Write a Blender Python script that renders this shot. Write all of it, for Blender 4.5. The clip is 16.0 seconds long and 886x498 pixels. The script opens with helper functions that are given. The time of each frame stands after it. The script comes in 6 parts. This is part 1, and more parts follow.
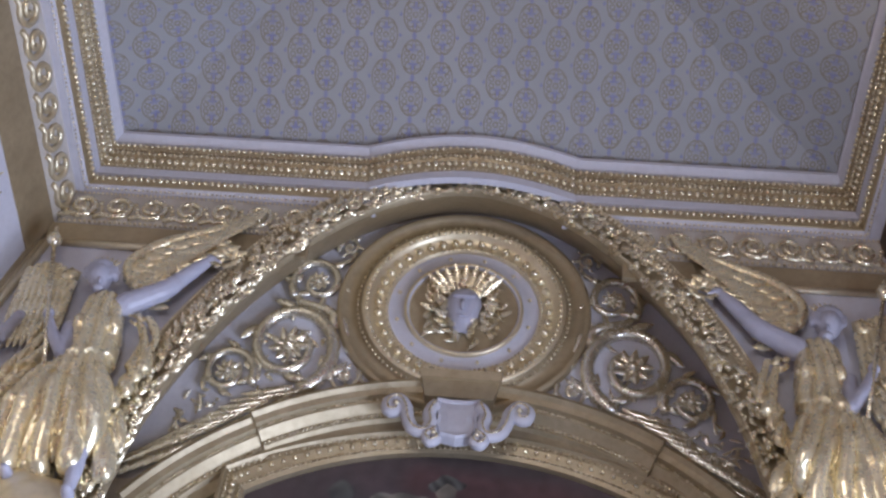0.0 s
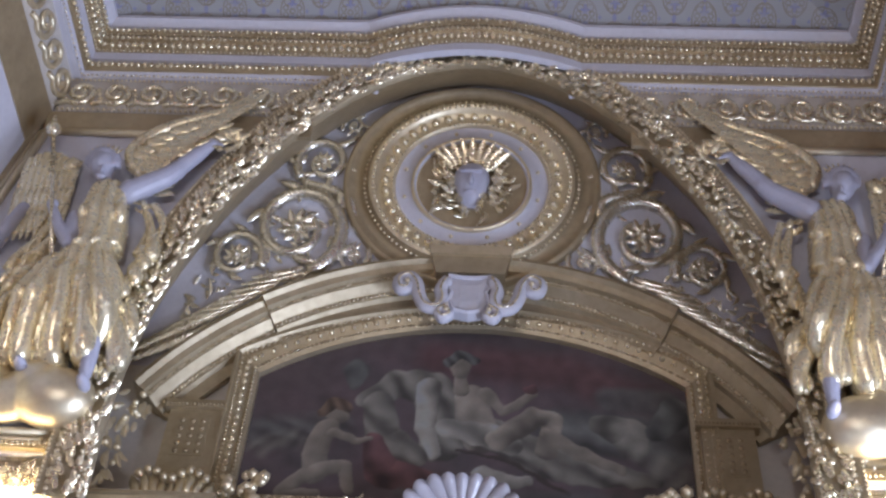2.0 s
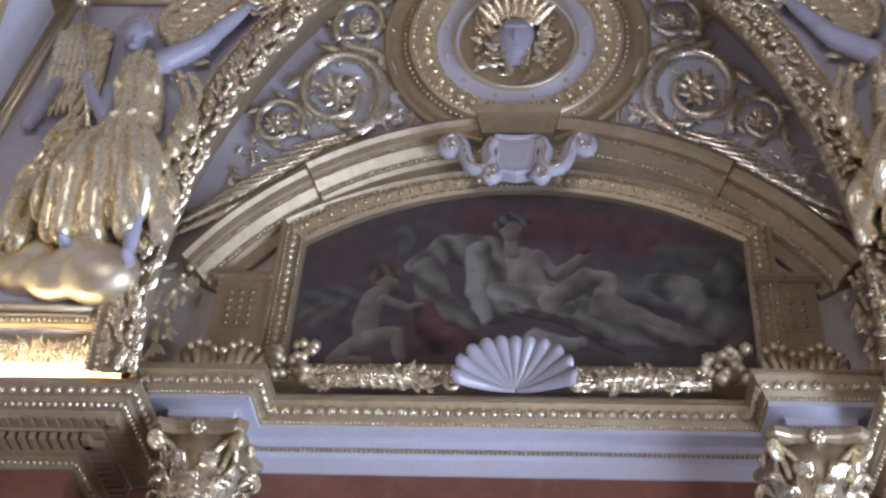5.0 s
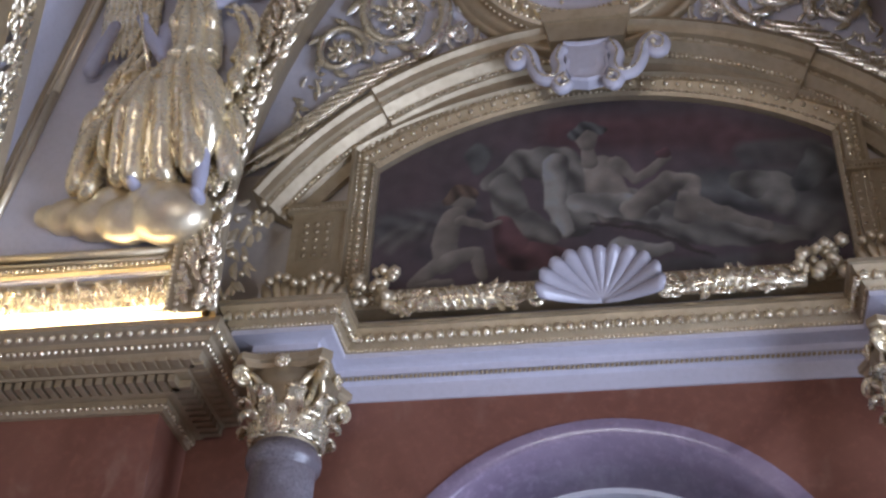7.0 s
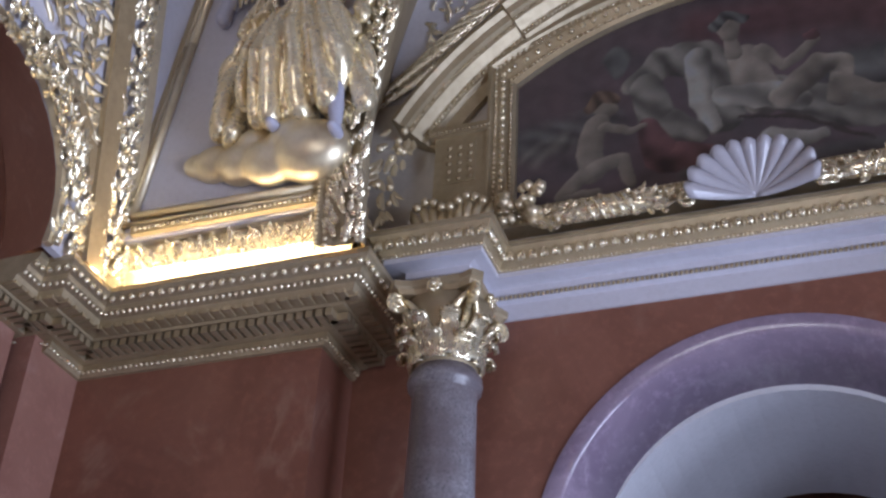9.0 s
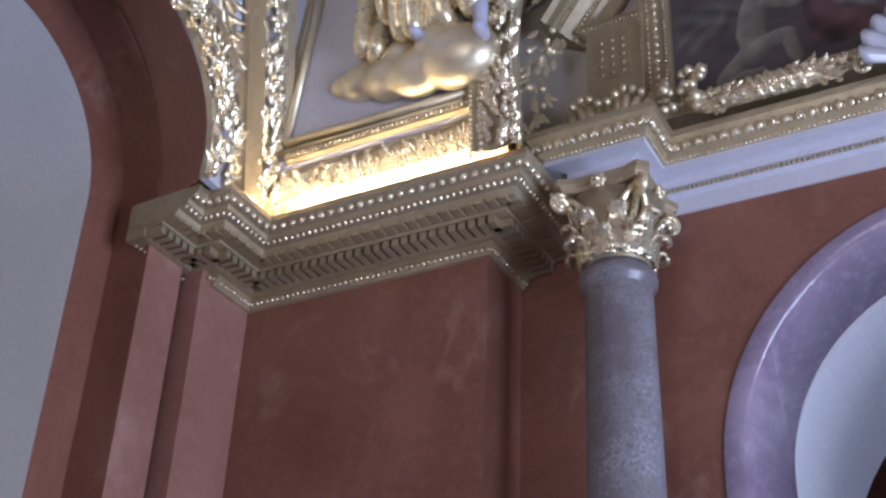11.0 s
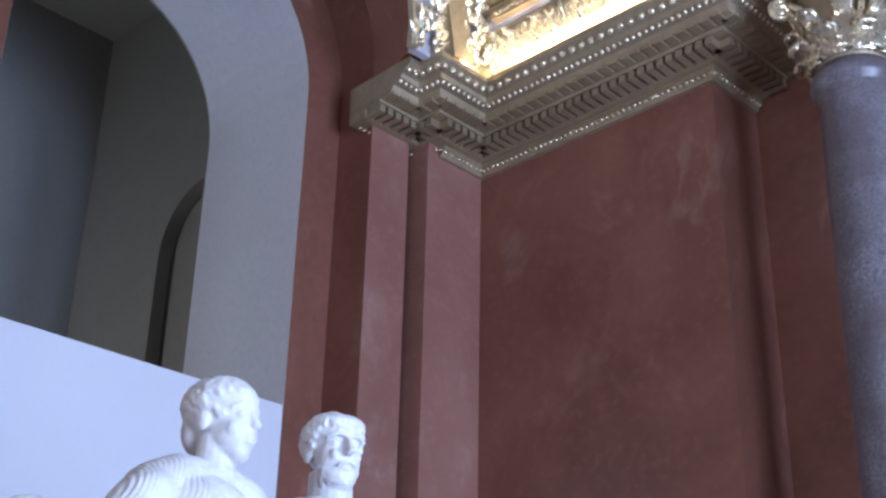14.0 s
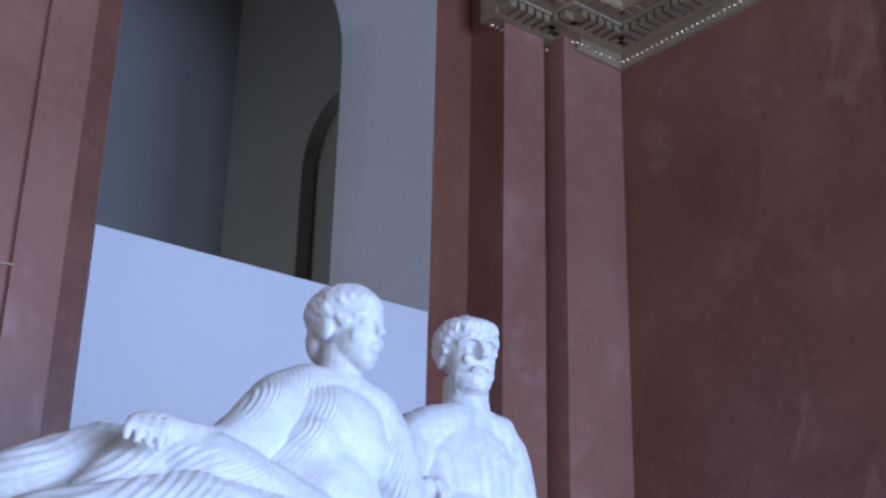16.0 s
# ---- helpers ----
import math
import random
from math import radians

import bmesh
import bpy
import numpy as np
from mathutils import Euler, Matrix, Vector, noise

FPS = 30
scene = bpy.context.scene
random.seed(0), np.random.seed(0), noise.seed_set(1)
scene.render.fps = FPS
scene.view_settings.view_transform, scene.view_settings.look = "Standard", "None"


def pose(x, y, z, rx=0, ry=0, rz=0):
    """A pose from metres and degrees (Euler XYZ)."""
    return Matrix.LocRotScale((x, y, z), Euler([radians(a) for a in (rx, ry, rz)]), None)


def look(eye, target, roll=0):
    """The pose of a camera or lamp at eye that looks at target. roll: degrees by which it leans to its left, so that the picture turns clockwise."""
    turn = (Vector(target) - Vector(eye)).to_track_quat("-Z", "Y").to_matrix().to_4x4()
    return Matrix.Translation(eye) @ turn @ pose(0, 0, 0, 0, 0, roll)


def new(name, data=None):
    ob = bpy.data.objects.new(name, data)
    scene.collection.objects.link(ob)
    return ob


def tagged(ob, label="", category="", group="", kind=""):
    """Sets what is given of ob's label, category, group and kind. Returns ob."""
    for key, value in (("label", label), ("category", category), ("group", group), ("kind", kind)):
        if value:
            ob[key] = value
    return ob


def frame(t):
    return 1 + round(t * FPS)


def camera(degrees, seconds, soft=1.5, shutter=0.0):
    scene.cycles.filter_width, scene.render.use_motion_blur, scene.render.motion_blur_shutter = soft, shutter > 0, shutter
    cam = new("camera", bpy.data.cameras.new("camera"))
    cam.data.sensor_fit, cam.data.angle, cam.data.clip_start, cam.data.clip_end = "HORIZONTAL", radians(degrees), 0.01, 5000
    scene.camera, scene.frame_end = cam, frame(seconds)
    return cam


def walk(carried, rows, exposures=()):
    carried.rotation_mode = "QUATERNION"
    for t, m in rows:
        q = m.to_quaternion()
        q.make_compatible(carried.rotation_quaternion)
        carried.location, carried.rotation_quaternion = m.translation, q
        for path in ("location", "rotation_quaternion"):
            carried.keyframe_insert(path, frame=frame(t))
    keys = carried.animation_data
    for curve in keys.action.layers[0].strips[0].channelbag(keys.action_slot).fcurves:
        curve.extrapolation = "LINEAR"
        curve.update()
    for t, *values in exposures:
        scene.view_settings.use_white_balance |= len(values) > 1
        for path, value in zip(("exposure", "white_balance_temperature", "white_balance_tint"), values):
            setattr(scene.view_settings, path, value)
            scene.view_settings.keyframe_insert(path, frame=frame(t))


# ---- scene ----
cam = camera(39.0, 16.0, 2.5)
PATH = [
    (0, (0.178, -0.882, 1.525), (-0.024, 1.529, 4.710), 7.44),
    (0.5, (0.192, -0.863, 1.536), (-0.008, 1.631, 4.657), 6.74),
    (1, (0.168, -0.829, 1.552), (-0.017, 1.748, 4.607), 5.65),
    (1.5, (0.164, -0.782, 1.573), (-0.023, 1.856, 4.574), 5.25),
    (2, (0.160, -0.788, 1.617), (-0.044, 1.924, 4.550), 4.87),
    (2.5, (0.171, -0.745, 1.594), (-0.058, 2.008, 4.487), 4.76),
    (3, (0.214, -0.744, 1.611), (-0.050, 2.065, 4.447), 4.83),
    (3.5, (0.228, -0.729, 1.640), (-0.062, 2.130, 4.423), 4.71),
    (4, (0.211, -0.689, 1.706), (-0.105, 2.222, 4.431), 4.96),
    (6.5, (0.167, -0.355, 1.802), (-0.364, 2.729, 4.294), 3.23),
    (7, (0.226, -0.280, 1.808), (-0.421, 2.811, 4.263), 3.21),
    (7.5, (0.284, -0.244, 1.815), (-0.492, 2.855, 4.222), 3.25),
    (8, (0.380, -0.184, 1.826), (-0.565, 2.911, 4.178), 3.37),
    (8.5, (0.411, -0.176, 1.840), (-0.671, 2.922, 4.127), 3.27),
    (9, (0.401, -0.130, 1.827), (-0.814, 2.958, 4.060), 3.33),
    (11.5, (0.145, 0.239, 1.717), (-1.658, 3.183, 3.738), 2.28),
    (12, (0.109, 0.256, 1.683), (-1.800, 3.162, 3.661), 1.79),
    (12.5, (0.139, 0.322, 1.661), (-1.899, 3.173, 3.590), 1.34),
    (13, (0.201, 0.432, 1.651), (-1.994, 3.204, 3.521), 1.42),
    (13.5, (0.333, 0.590, 1.640), (-2.045, 3.253, 3.443), 1.78),
    (14, (0.390, 0.628, 1.640), (-2.136, 3.216, 3.349), 1.37),
    (14.5, (0.428, 0.645, 1.631), (-2.221, 3.159, 3.262), 1.47),
    (15, (0.396, 0.696, 1.647), (-2.366, 3.141, 3.193), 1.30),
    (15.5, (0.350, 0.754, 1.670), (-2.499, 3.138, 3.153), 1.34),
    (16, (0.324, 0.823, 1.690), (-2.620, 3.128, 3.111), 1.36),
]
walk(cam, [(t, look(eye, target, roll)) for t, eye, target, roll in PATH],
     exposures=[(0.0, -0.1, 7000, 11), (4.0, -0.15, 6850, 12), (9.0, -0.45, 6900, 13), (12.5, -0.18, 6150, 13), (14.0, -0.28, 5950, 10), (16.0, -0.62, 5600, 9)])

# ---------------------------------------------------------------- light
world = bpy.data.worlds.new("world")
scene.world = world
world.use_nodes = True
wn = world.node_tree.nodes
sky = wn.new("ShaderNodeTexSky")
sky.sky_type = "NISHITA"
sky.sun_disc = False
sky.sun_elevation, sky.sun_rotation = radians(35), radians(100)
world.node_tree.links.new(sky.outputs[0], wn["Background"].inputs[0])
wn["Background"].inputs[1].default_value = 0.1


def area(name, m, sx, sy, watts, colour):
    data = bpy.data.lights.new(name, "AREA")
    data.shape, data.size, data.size_y = "RECTANGLE", sx, sy
    data.energy, data.color = watts, colour
    ob = new(name, data)
    ob.matrix_world = m
    return ob


# daylight in the two tall window openings of the wall opposite the sculpture
for wy in (2.5, 5.2):
    area("window_and_fill_light", look((4.78, wy, 2.9), (0, wy - 0.3, 3.2)), 1.9, 3.6, 640, (0.56, 0.69, 1.0))
# unseen fill lamp high at the back, added to brighten the upper walls
area("window_and_fill_light", look((-0.6, -5.3, 6.0), (0.6, 6, 9.5)), 2.6, 4.4, 400, (0.84, 0.88, 1.0))
# warm lamps hidden on top of the corner cornices
LAMP = (1.0, 0.80, 0.50)

# ---------------------------------------------------------------- materials


class Mat:
    """A small node builder."""

    def __init__(self, name, rough=0.5, metal=0.0):
        self.m = bpy.data.materials.new(name)
        self.m.use_nodes = True
        self.t = self.m.node_tree
        self.b = self.t.nodes["Principled BSDF"]
        self.b.inputs["Roughness"].default_value = rough
        self.b.inputs["Metallic"].default_value = metal

    def n(self, kind, **inputs):
        node = self.t.nodes.new(kind)
        for k, v in inputs.items():
            node.inputs[k.replace("_", " ")].default_value = v
        return node

    def l(self, a, b):
        self.t.links.new(a, b)

    def coord(self, scale=(1, 1, 1), rot=(0, 0, 0)):
        c, mp = self.n("ShaderNodeTexCoord"), self.n("ShaderNodeMapping")
        mp.inputs["Scale"].default_value = scale
        mp.inputs["Rotation"].default_value = rot
        self.l(c.outputs["Object"], mp.inputs[0])
        return mp.outputs[0]

    def noise(self, vec, scale, detail=6.0, rough=0.6, dist=0.0):
        nz = self.n("ShaderNodeTexNoise", Scale=scale, Detail=detail, Roughness=rough, Distortion=dist)
        self.l(vec, nz.inputs["Vector"])
        return nz.outputs["Fac"]

    def ramp(self, fac, stops):
        r = self.n("ShaderNodeValToRGB")
        e = r.color_ramp.elements
        while len(e) < len(stops):
            e.new(0.5)
        for el, (p, c) in zip(e, stops):
            el.position, el.color = p, (*c, 1)
        self.l(fac, r.inputs[0])
        return r.outputs[0]

    def mix(self, fac, a, b, mode="MIX"):
        x = self.n("ShaderNodeMix")
        x.data_type, x.blend_type = "RGBA", mode
        for v, s in ((fac, x.inputs[0]), (a, x.inputs[6]), (b, x.inputs[7])):
            if isinstance(v, (int, float)):
                s.default_value = v
            elif isinstance(v, tuple):
                s.default_value = (*v, 1)
            else:
                self.l(v, s)
        return x.outputs[2]

    def math(self, op, a, b=None):
        x = self.n("ShaderNodeMath")
        x.operation = op
        for v, s in ((a, x.inputs[0]), (b, x.inputs[1])):
            if v is None:
                continue
            if isinstance(v, (int, float)):
                s.default_value = v
            else:
                self.l(v, s)
        return x.outputs[0]

    def bump(self, h, strength, dist=0.01):
        bp = self.n("ShaderNodeBump", Strength=strength, Distance=dist)
        self.l(h, bp.inputs["Height"])
        self.l(bp.outputs[0], self.b.inputs["Normal"])

    def col(self, c):
        self.l(c, self.b.inputs["Base Color"])

    def rough(self, fac, lo, hi):
        mr = self.n("ShaderNodeMapRange")
        mr.inputs["To Min"].default_value, mr.inputs["To Max"].default_value = lo, hi
        self.l(fac, mr.inputs[0])
        self.l(mr.outputs[0], self.b.inputs["Roughness"])


def gold_material(name, light, dark, lo, hi, metal=0.9):
    m = Mat(name, 0.35, metal)
    v = m.coord()
    big, fine = m.noise(v, 2.2, 5, 0.6, 0.4), m.noise(v, 16.0, 5, 0.6)
    c = m.ramp(big, [(0.3, dark), (0.7, light)])
    m.col(m.mix(m.ramp(fine, [(0.45, (0, 0, 0)), (0.8, (0.45, 0.45, 0.45))]), c, tuple(x * 0.8 for x in dark)))
    m.rough(fine, lo, hi)
    m.bump(m.noise(v, 12.0, 3), 0.06, 0.006)
    return m.m


GOLD = gold_material("gilding", (0.87, 0.78, 0.58), (0.71, 0.59, 0.40), 0.28, 0.55, 0.78)
BRIGHT = gold_material("burnished_gilding", (0.96, 0.89, 0.69), (0.82, 0.70, 0.49), 0.16, 0.38, 0.82)
# paler scroll gilding: the cool reflections on it are put into its colour
LITGOLD = gold_material("reflection_tinted_gilding", (0.90, 0.86, 0.76), (0.74, 0.68, 0.56), 0.16, 0.36, 0.86)
ROBE = gold_material("polished_gilding", (0.94, 0.84, 0.60), (0.84, 0.71, 0.46), 0.20, 0.36, 0.68)
MATT = gold_material("matt_gilding", (0.50, 0.40, 0.26), (0.38, 0.30, 0.19), 0.36, 0.62, 0.6)
OLDGOLD = gold_material("aged_gilding", (0.54, 0.45, 0.31), (0.42, 0.34, 0.22), 0.38, 0.62, 0.72)


def plaster(name, base, spread=0.12, rough=0.6, fleck=0.5):
    m = Mat(name, rough)
    v = m.coord()
    n1, n2 = m.noise(v, 0.9, 6, 0.6, 0.3), m.noise(v, 22.0, 8, 0.7)
    lo = tuple(x * (1 - spread) for x in base)
    m.col(m.mix(m.ramp(n2, [(0.45, (0, 0, 0)), (0.8, (fleck, fleck, fleck))]), m.ramp(n1, [(0.3, lo), (0.7, base)]), tuple(x * 0.7 for x in base)))
    m.bump(n2, 0.12, 0.004)
    return m.m


SHELLM = plaster("glazed_shell", (0.46, 0.44, 0.48), 0.25, 0.22)
LILAC = plaster("lilac_plaster", (0.62, 0.61, 0.68), 0.12, 0.5)
CREAM = plaster("cream_plaster", (0.62, 0.57, 0.52), 0.14, 0.5)
WHITE = plaster("white_plaster", (0.66, 0.66, 0.70), 0.08, 0.7)
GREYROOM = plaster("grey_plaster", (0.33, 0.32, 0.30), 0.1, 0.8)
FLESH = plaster("painted_stucco", (0.46, 0.46, 0.56), 0.08, 0.4)
PANEL = plaster("panel_paint", (0.74, 0.76, 0.82), 0.02, 0.6, 0.08)


def marble(name, dark, mid, vein, rough):
    m = Mat(name, rough)
    v = m.coord()
    cloud = m.noise(v, 1.1, 8, 0.62, 0.8)
    c = m.ramp(cloud, [(0.32, dark), (0.66, mid)])
    fine = m.noise(v, 14.0, 8, 0.7)
    c = m.mix(m.ramp(fine, [(0.5, (0, 0, 0)), (0.72, (0.35, 0.35, 0.35))]), c, tuple(min(1, x * 1.5) for x in mid))
    warp = m.noise(m.coord((1, 1, 0.45), (0.5, 0.35, 0.2)), 0.8, 8, 0.55, 1.2)
    line = m.math("ABSOLUTE", m.math("SUBTRACT", warp, 0.5))
    patch = m.ramp(m.noise(v, 2.6, 3), [(0.52, (0, 0, 0)), (0.68, (1, 1, 1))])
    vm = m.mix(1.0, m.ramp(line, [(0.0, (0.26, 0.26, 0.26)), (0.035, (0, 0, 0))]), patch, "MULTIPLY")
    m.col(m.mix(vm, c, vein))
    m.rough(fine, rough * 0.8, rough * 1.5)
    m.bump(fine, 0.05, 0.003)
    return m.m


RED = marble("red_marble", (0.17, 0.066, 0.044), (0.25, 0.104, 0.070), (0.47, 0.31, 0.24), 0.3)
PINK = marble("pink_marble", (0.247, 0.113, 0.086), (0.323, 0.163, 0.124), (0.66, 0.48, 0.43), 0.28)
PURPLE = marble("violet_marble", (0.20, 0.15, 0.21), (0.32, 0.25, 0.32), (0.62, 0.55, 0.62), 0.14)


def granite():
    m = Mat("grey_granite", 0.3)
    v = m.coord()
    sp = m.noise(v, 48.0, 6, 0.85)
    cl = m.noise(v, 3.0, 5, 0.6)
    c = m.ramp(sp, [(0.32, (0.06, 0.055, 0.06)), (0.5, (0.19, 0.175, 0.19)), (0.72, (0.40, 0.37, 0.40))])
    m.col(m.mix(m.ramp(cl, [(0.40, (0, 0, 0)), (0.62, (0.8, 0.8, 0.8))]), c, (0.12, 0.095, 0.10)))
    m.rough(sp, 0.2, 0.4)
    m.bump(sp, 0.1, 0.003)
    return m.m


GRANITE = granite()


def statue_marble():
    m = Mat("white_statue_marble", 0.45)
    v = m.coord()
    st = m.noise(v, 5.0, 8, 0.65, 0.6)
    fi = m.noise(v, 45.0, 6, 0.7)
    c = m.ramp(st, [(0.3, (0.60, 0.58, 0.57)), (0.55, (0.80, 0.80, 0.80))])
    m.col(m.mix(m.ramp(fi, [(0.5, (0, 0, 0)), (0.8, (0.6, 0.6, 0.6))]), c, (0.52, 0.48, 0.45)))
    m.b.inputs["Subsurface Weight"].default_value = 0.05
    m.bump(fi, 0.2, 0.004)
    return m.m


STATUE = statue_marble()


def stencil():
    """Grey-lilac ceiling paint stencilled with tan roundels and blue flowers."""
    m = Mat("stencilled_ceiling", 0.75)
    c = m.n("ShaderNodeTexCoord")
    s = m.n("ShaderNodeSeparateXYZ")
    m.l(c.outputs["Object"], s.inputs[0])
    u0, v0 = m.math("MULTIPLY", s.outputs[0], 1.85), m.math("MULTIPLY", s.outputs[1], 3.03)
    mul, add, sub, ab = (lambda a, b: m.math("MULTIPLY", a, b)), (lambda a, b: m.math("ADD", a, b)), (lambda a, b: m.math("SUBTRACT", a, b)), (lambda a: m.math("ABSOLUTE", a))

    def band(x, centre, width):
        return m.math("LESS_THAN", ab(sub(x, centre)), width)

    def ring(x, y, cx, cy, r, w):
        dx, dy = sub(x, cx), sub(y, cy)
        return band(m.math("SQRT", add(mul(dx, dx), mul(dy, dy))), r, w)

    tan, blue = None, None
    for du, dv in ((0.0, 0.0), (0.5, 0.5)):
        fu = mul(sub(m.math("FRACT", add(u0, du)), 0.5), 0.54)      # metres from the middle of each oval
        fv = mul(sub(m.math("FRACT", add(v0, dv)), 0.5), 0.39)
        au, av = ab(fu), ab(fv)
        lens = m.math("SQRT", add(m.math("POWER", m.math("DIVIDE", au, 0.112), 2.0), m.math("POWER", m.math("DIVIDE", av, 0.162), 2.0)))
        marks = [band(lens, 0.97, 0.06), ring(au, av, 0.045, 0.085, 0.030, 0.006), ring(au, av, 0.062, 0.03, 0.022, 0.006), ring(au, av, 0.0, 0.0, 0.022, 0.008), ring(au, av, 0.0, 0.125, 0.018, 0.005)]
        for k in marks:
            tan = k if tan is None else m.math("MAXIMUM", tan, k)
        rr = m.math("SQRT", add(mul(fu, fu), mul(sub(av, 0.075), sub(av, 0.075))))
        ang = m.math("ARCTAN2", fu, sub(av, 0.055))
        fan = m.math("LESS_THAN", add(rr, mul(m.math("COSINE", mul(ang, 5.0)), -0.016)), 0.030)
        tip = m.math("LESS_THAN", add(mul(ab(sub(au, 0.0)), 1.6), ab(sub(av, 0.185))), 0.034)
        side = m.math("LESS_THAN", add(ab(sub(au, 0.135)), mul(av, 0.7)), 0.017)
        for k in (fan, tip, side):
            blue = k if blue is None else m.math("MAXIMUM", blue, k)
    v = m.coord()
    base = m.ramp(m.noise(v, 0.7, 6, 0.6), [(0.3, (0.30, 0.30, 0.315)), (0.7, (0.36, 0.36, 0.375))])
    worn = m.noise(v, 9.0, 6, 0.7)
    w = m.ramp(worn, [(0.3, (0.4, 0.4, 0.4)), (0.6, (1, 1, 1))])
    c1 = m.mix(m.mix(1.0, w, tan, "MULTIPLY"), base, (0.25, 0.215, 0.17))
    m.col(m.mix(m.mix(1.0, w, blue, "MULTIPLY"), c1, (0.22, 0.23, 0.40)))
    return m.m


STENCIL = stencil()


def canvas():
    """Old oil paint: the laid paint, with fine cracks and patchy varnish."""
    m = Mat("dark_painted_canvas", 0.55)
    v = m.coord()
    a = m.n("ShaderNodeAttribute")
    a.attribute_name = "paint"
    fine = m.noise(v, 26, 6, 0.7, 0.8)
    m.col(m.mix(0.55, a.outputs["Color"], m.ramp(fine, [(0.3, (0.75, 0.74, 0.73)), (0.7, (1.0, 1.0, 1.0))]), "MULTIPLY"))
    m.rough(m.noise(v, 3, 5), 0.42, 0.7)
    m.bump(fine, 0.1, 0.003)
    return m.m


CANVAS = canvas()


def lamp_material():
    m = Mat("lit_lamp_strip", 0.5)
    m.b.inputs["Emission Color"].default_value = (1.0, 0.82, 0.5, 1)
    m.b.inputs["Emission Strength"].default_value = 4
    return m.m


def floor_stone():
    m = Mat("floor_stone", 0.3)
    v = m.coord()
    m.col(m.ramp(m.noise(v, 1.5, 7), [(0.3, (0.22, 0.20, 0.18)), (0.7, (0.32, 0.30, 0.28))]))
    return m.m


FLOORM = floor_stone()

# ---------------------------------------------------------------- mesh tools
rnd = random.Random(4)


def part(name, bm, mats, parent=None, label="", smooth=False):
    mesh = bpy.data.meshes.new(name)
    bmesh.ops.recalc_face_normals(bm, faces=bm.faces) if len(bm.faces) < 60000 else None
    if smooth:
        for f in bm.faces:
            f.smooth = True
    bm.to_mesh(mesh)
    bm.free()
    for m in mats if isinstance(mats, (list, tuple)) else [mats]:
        mesh.materials.append(m)
    ob = new(name, mesh)
    if parent is not None:
        ob.parent = parent
    return tagged(ob, label) if label else ob


def thing(name, place, label, category, group="", kind=""):
    ob = new(name)
    ob.location = place
    ob.empty_display_size = 0.1
    return tagged(ob, label, category, group, kind)


def child(name, bm, mats, parent, label="", smooth=False):
    """A part whose mesh is given in world coordinates."""
    bmesh.ops.translate(bm, vec=-parent.location, verts=bm.verts)
    return part(name, bm, mats, parent, label, smooth)


def box(bm, a, b, mi=0):
    vs = [bm.verts.new((x, y, z)) for x in (a[0], b[0]) for y in (a[1], b[1]) for z in (a[2], b[2])]
    for q in ((0, 1, 3, 2), (4, 6, 7, 5), (0, 4, 5, 1), (2, 3, 7, 6), (0, 2, 6, 4), (1, 5, 7, 3)):
        bm.faces.new([vs[i] for i in q]).material_index = mi


def rings(bm, loops, closed=True, caps=True, mi=0):
    """Skin a list of equal-length point loops."""
    vs = [[bm.verts.new(p) for p in lp] for lp in loops]
    n = len(vs[0])
    for a, b in zip(vs, vs[1:]):
        for i in range(n if closed else n - 1):
            j = (i + 1) % n
            bm.faces.new((a[i], a[j], b[j], b[i])).material_index = mi
    if caps and closed and n > 2:
        bm.faces.new(vs[0][::-1]).material_index = mi
        bm.faces.new(vs[-1]).material_index = mi
    return vs




def blob(bm, c, r, rot=None, sub=1, mi=0):
    """An ellipsoid with the radii r at c."""
    r = (r, r, r) if isinstance(r, (int, float)) else r
    m = Matrix.Translation(c) @ (rot.to_4x4() if rot is not None else Matrix()) @ Matrix.Diagonal((*r, 1))
    made = bmesh.ops.create_icosphere(bm, subdivisions=sub, radius=1, matrix=m)
    if mi:
        for f in {f for v in made["verts"] for f in v.link_faces}:
            f.material_index = mi


_t = (1 + 5 ** 0.5) / 2
ICOV = [Vector(v).normalized() for v in ((-1, _t, 0), (1, _t, 0), (-1, -_t, 0), (1, -_t, 0), (0, -1, _t), (0, 1, _t), (0, -1, -_t), (0, 1, -_t), (_t, 0, -1), (_t, 0, 1), (-_t, 0, -1), (-_t, 0, 1))]
ICOF = ((0, 11, 5), (0, 5, 1), (0, 1, 7), (0, 7, 10), (0, 10, 11), (1, 5, 9), (5, 11, 4), (11, 10, 2), (10, 7, 6), (7, 1, 8), (3, 9, 4), (3, 4, 2), (3, 2, 6), (3, 6, 8), (3, 8, 9), (4, 9, 5), (2, 4, 11), (6, 2, 10), (8, 6, 7), (9, 8, 1))


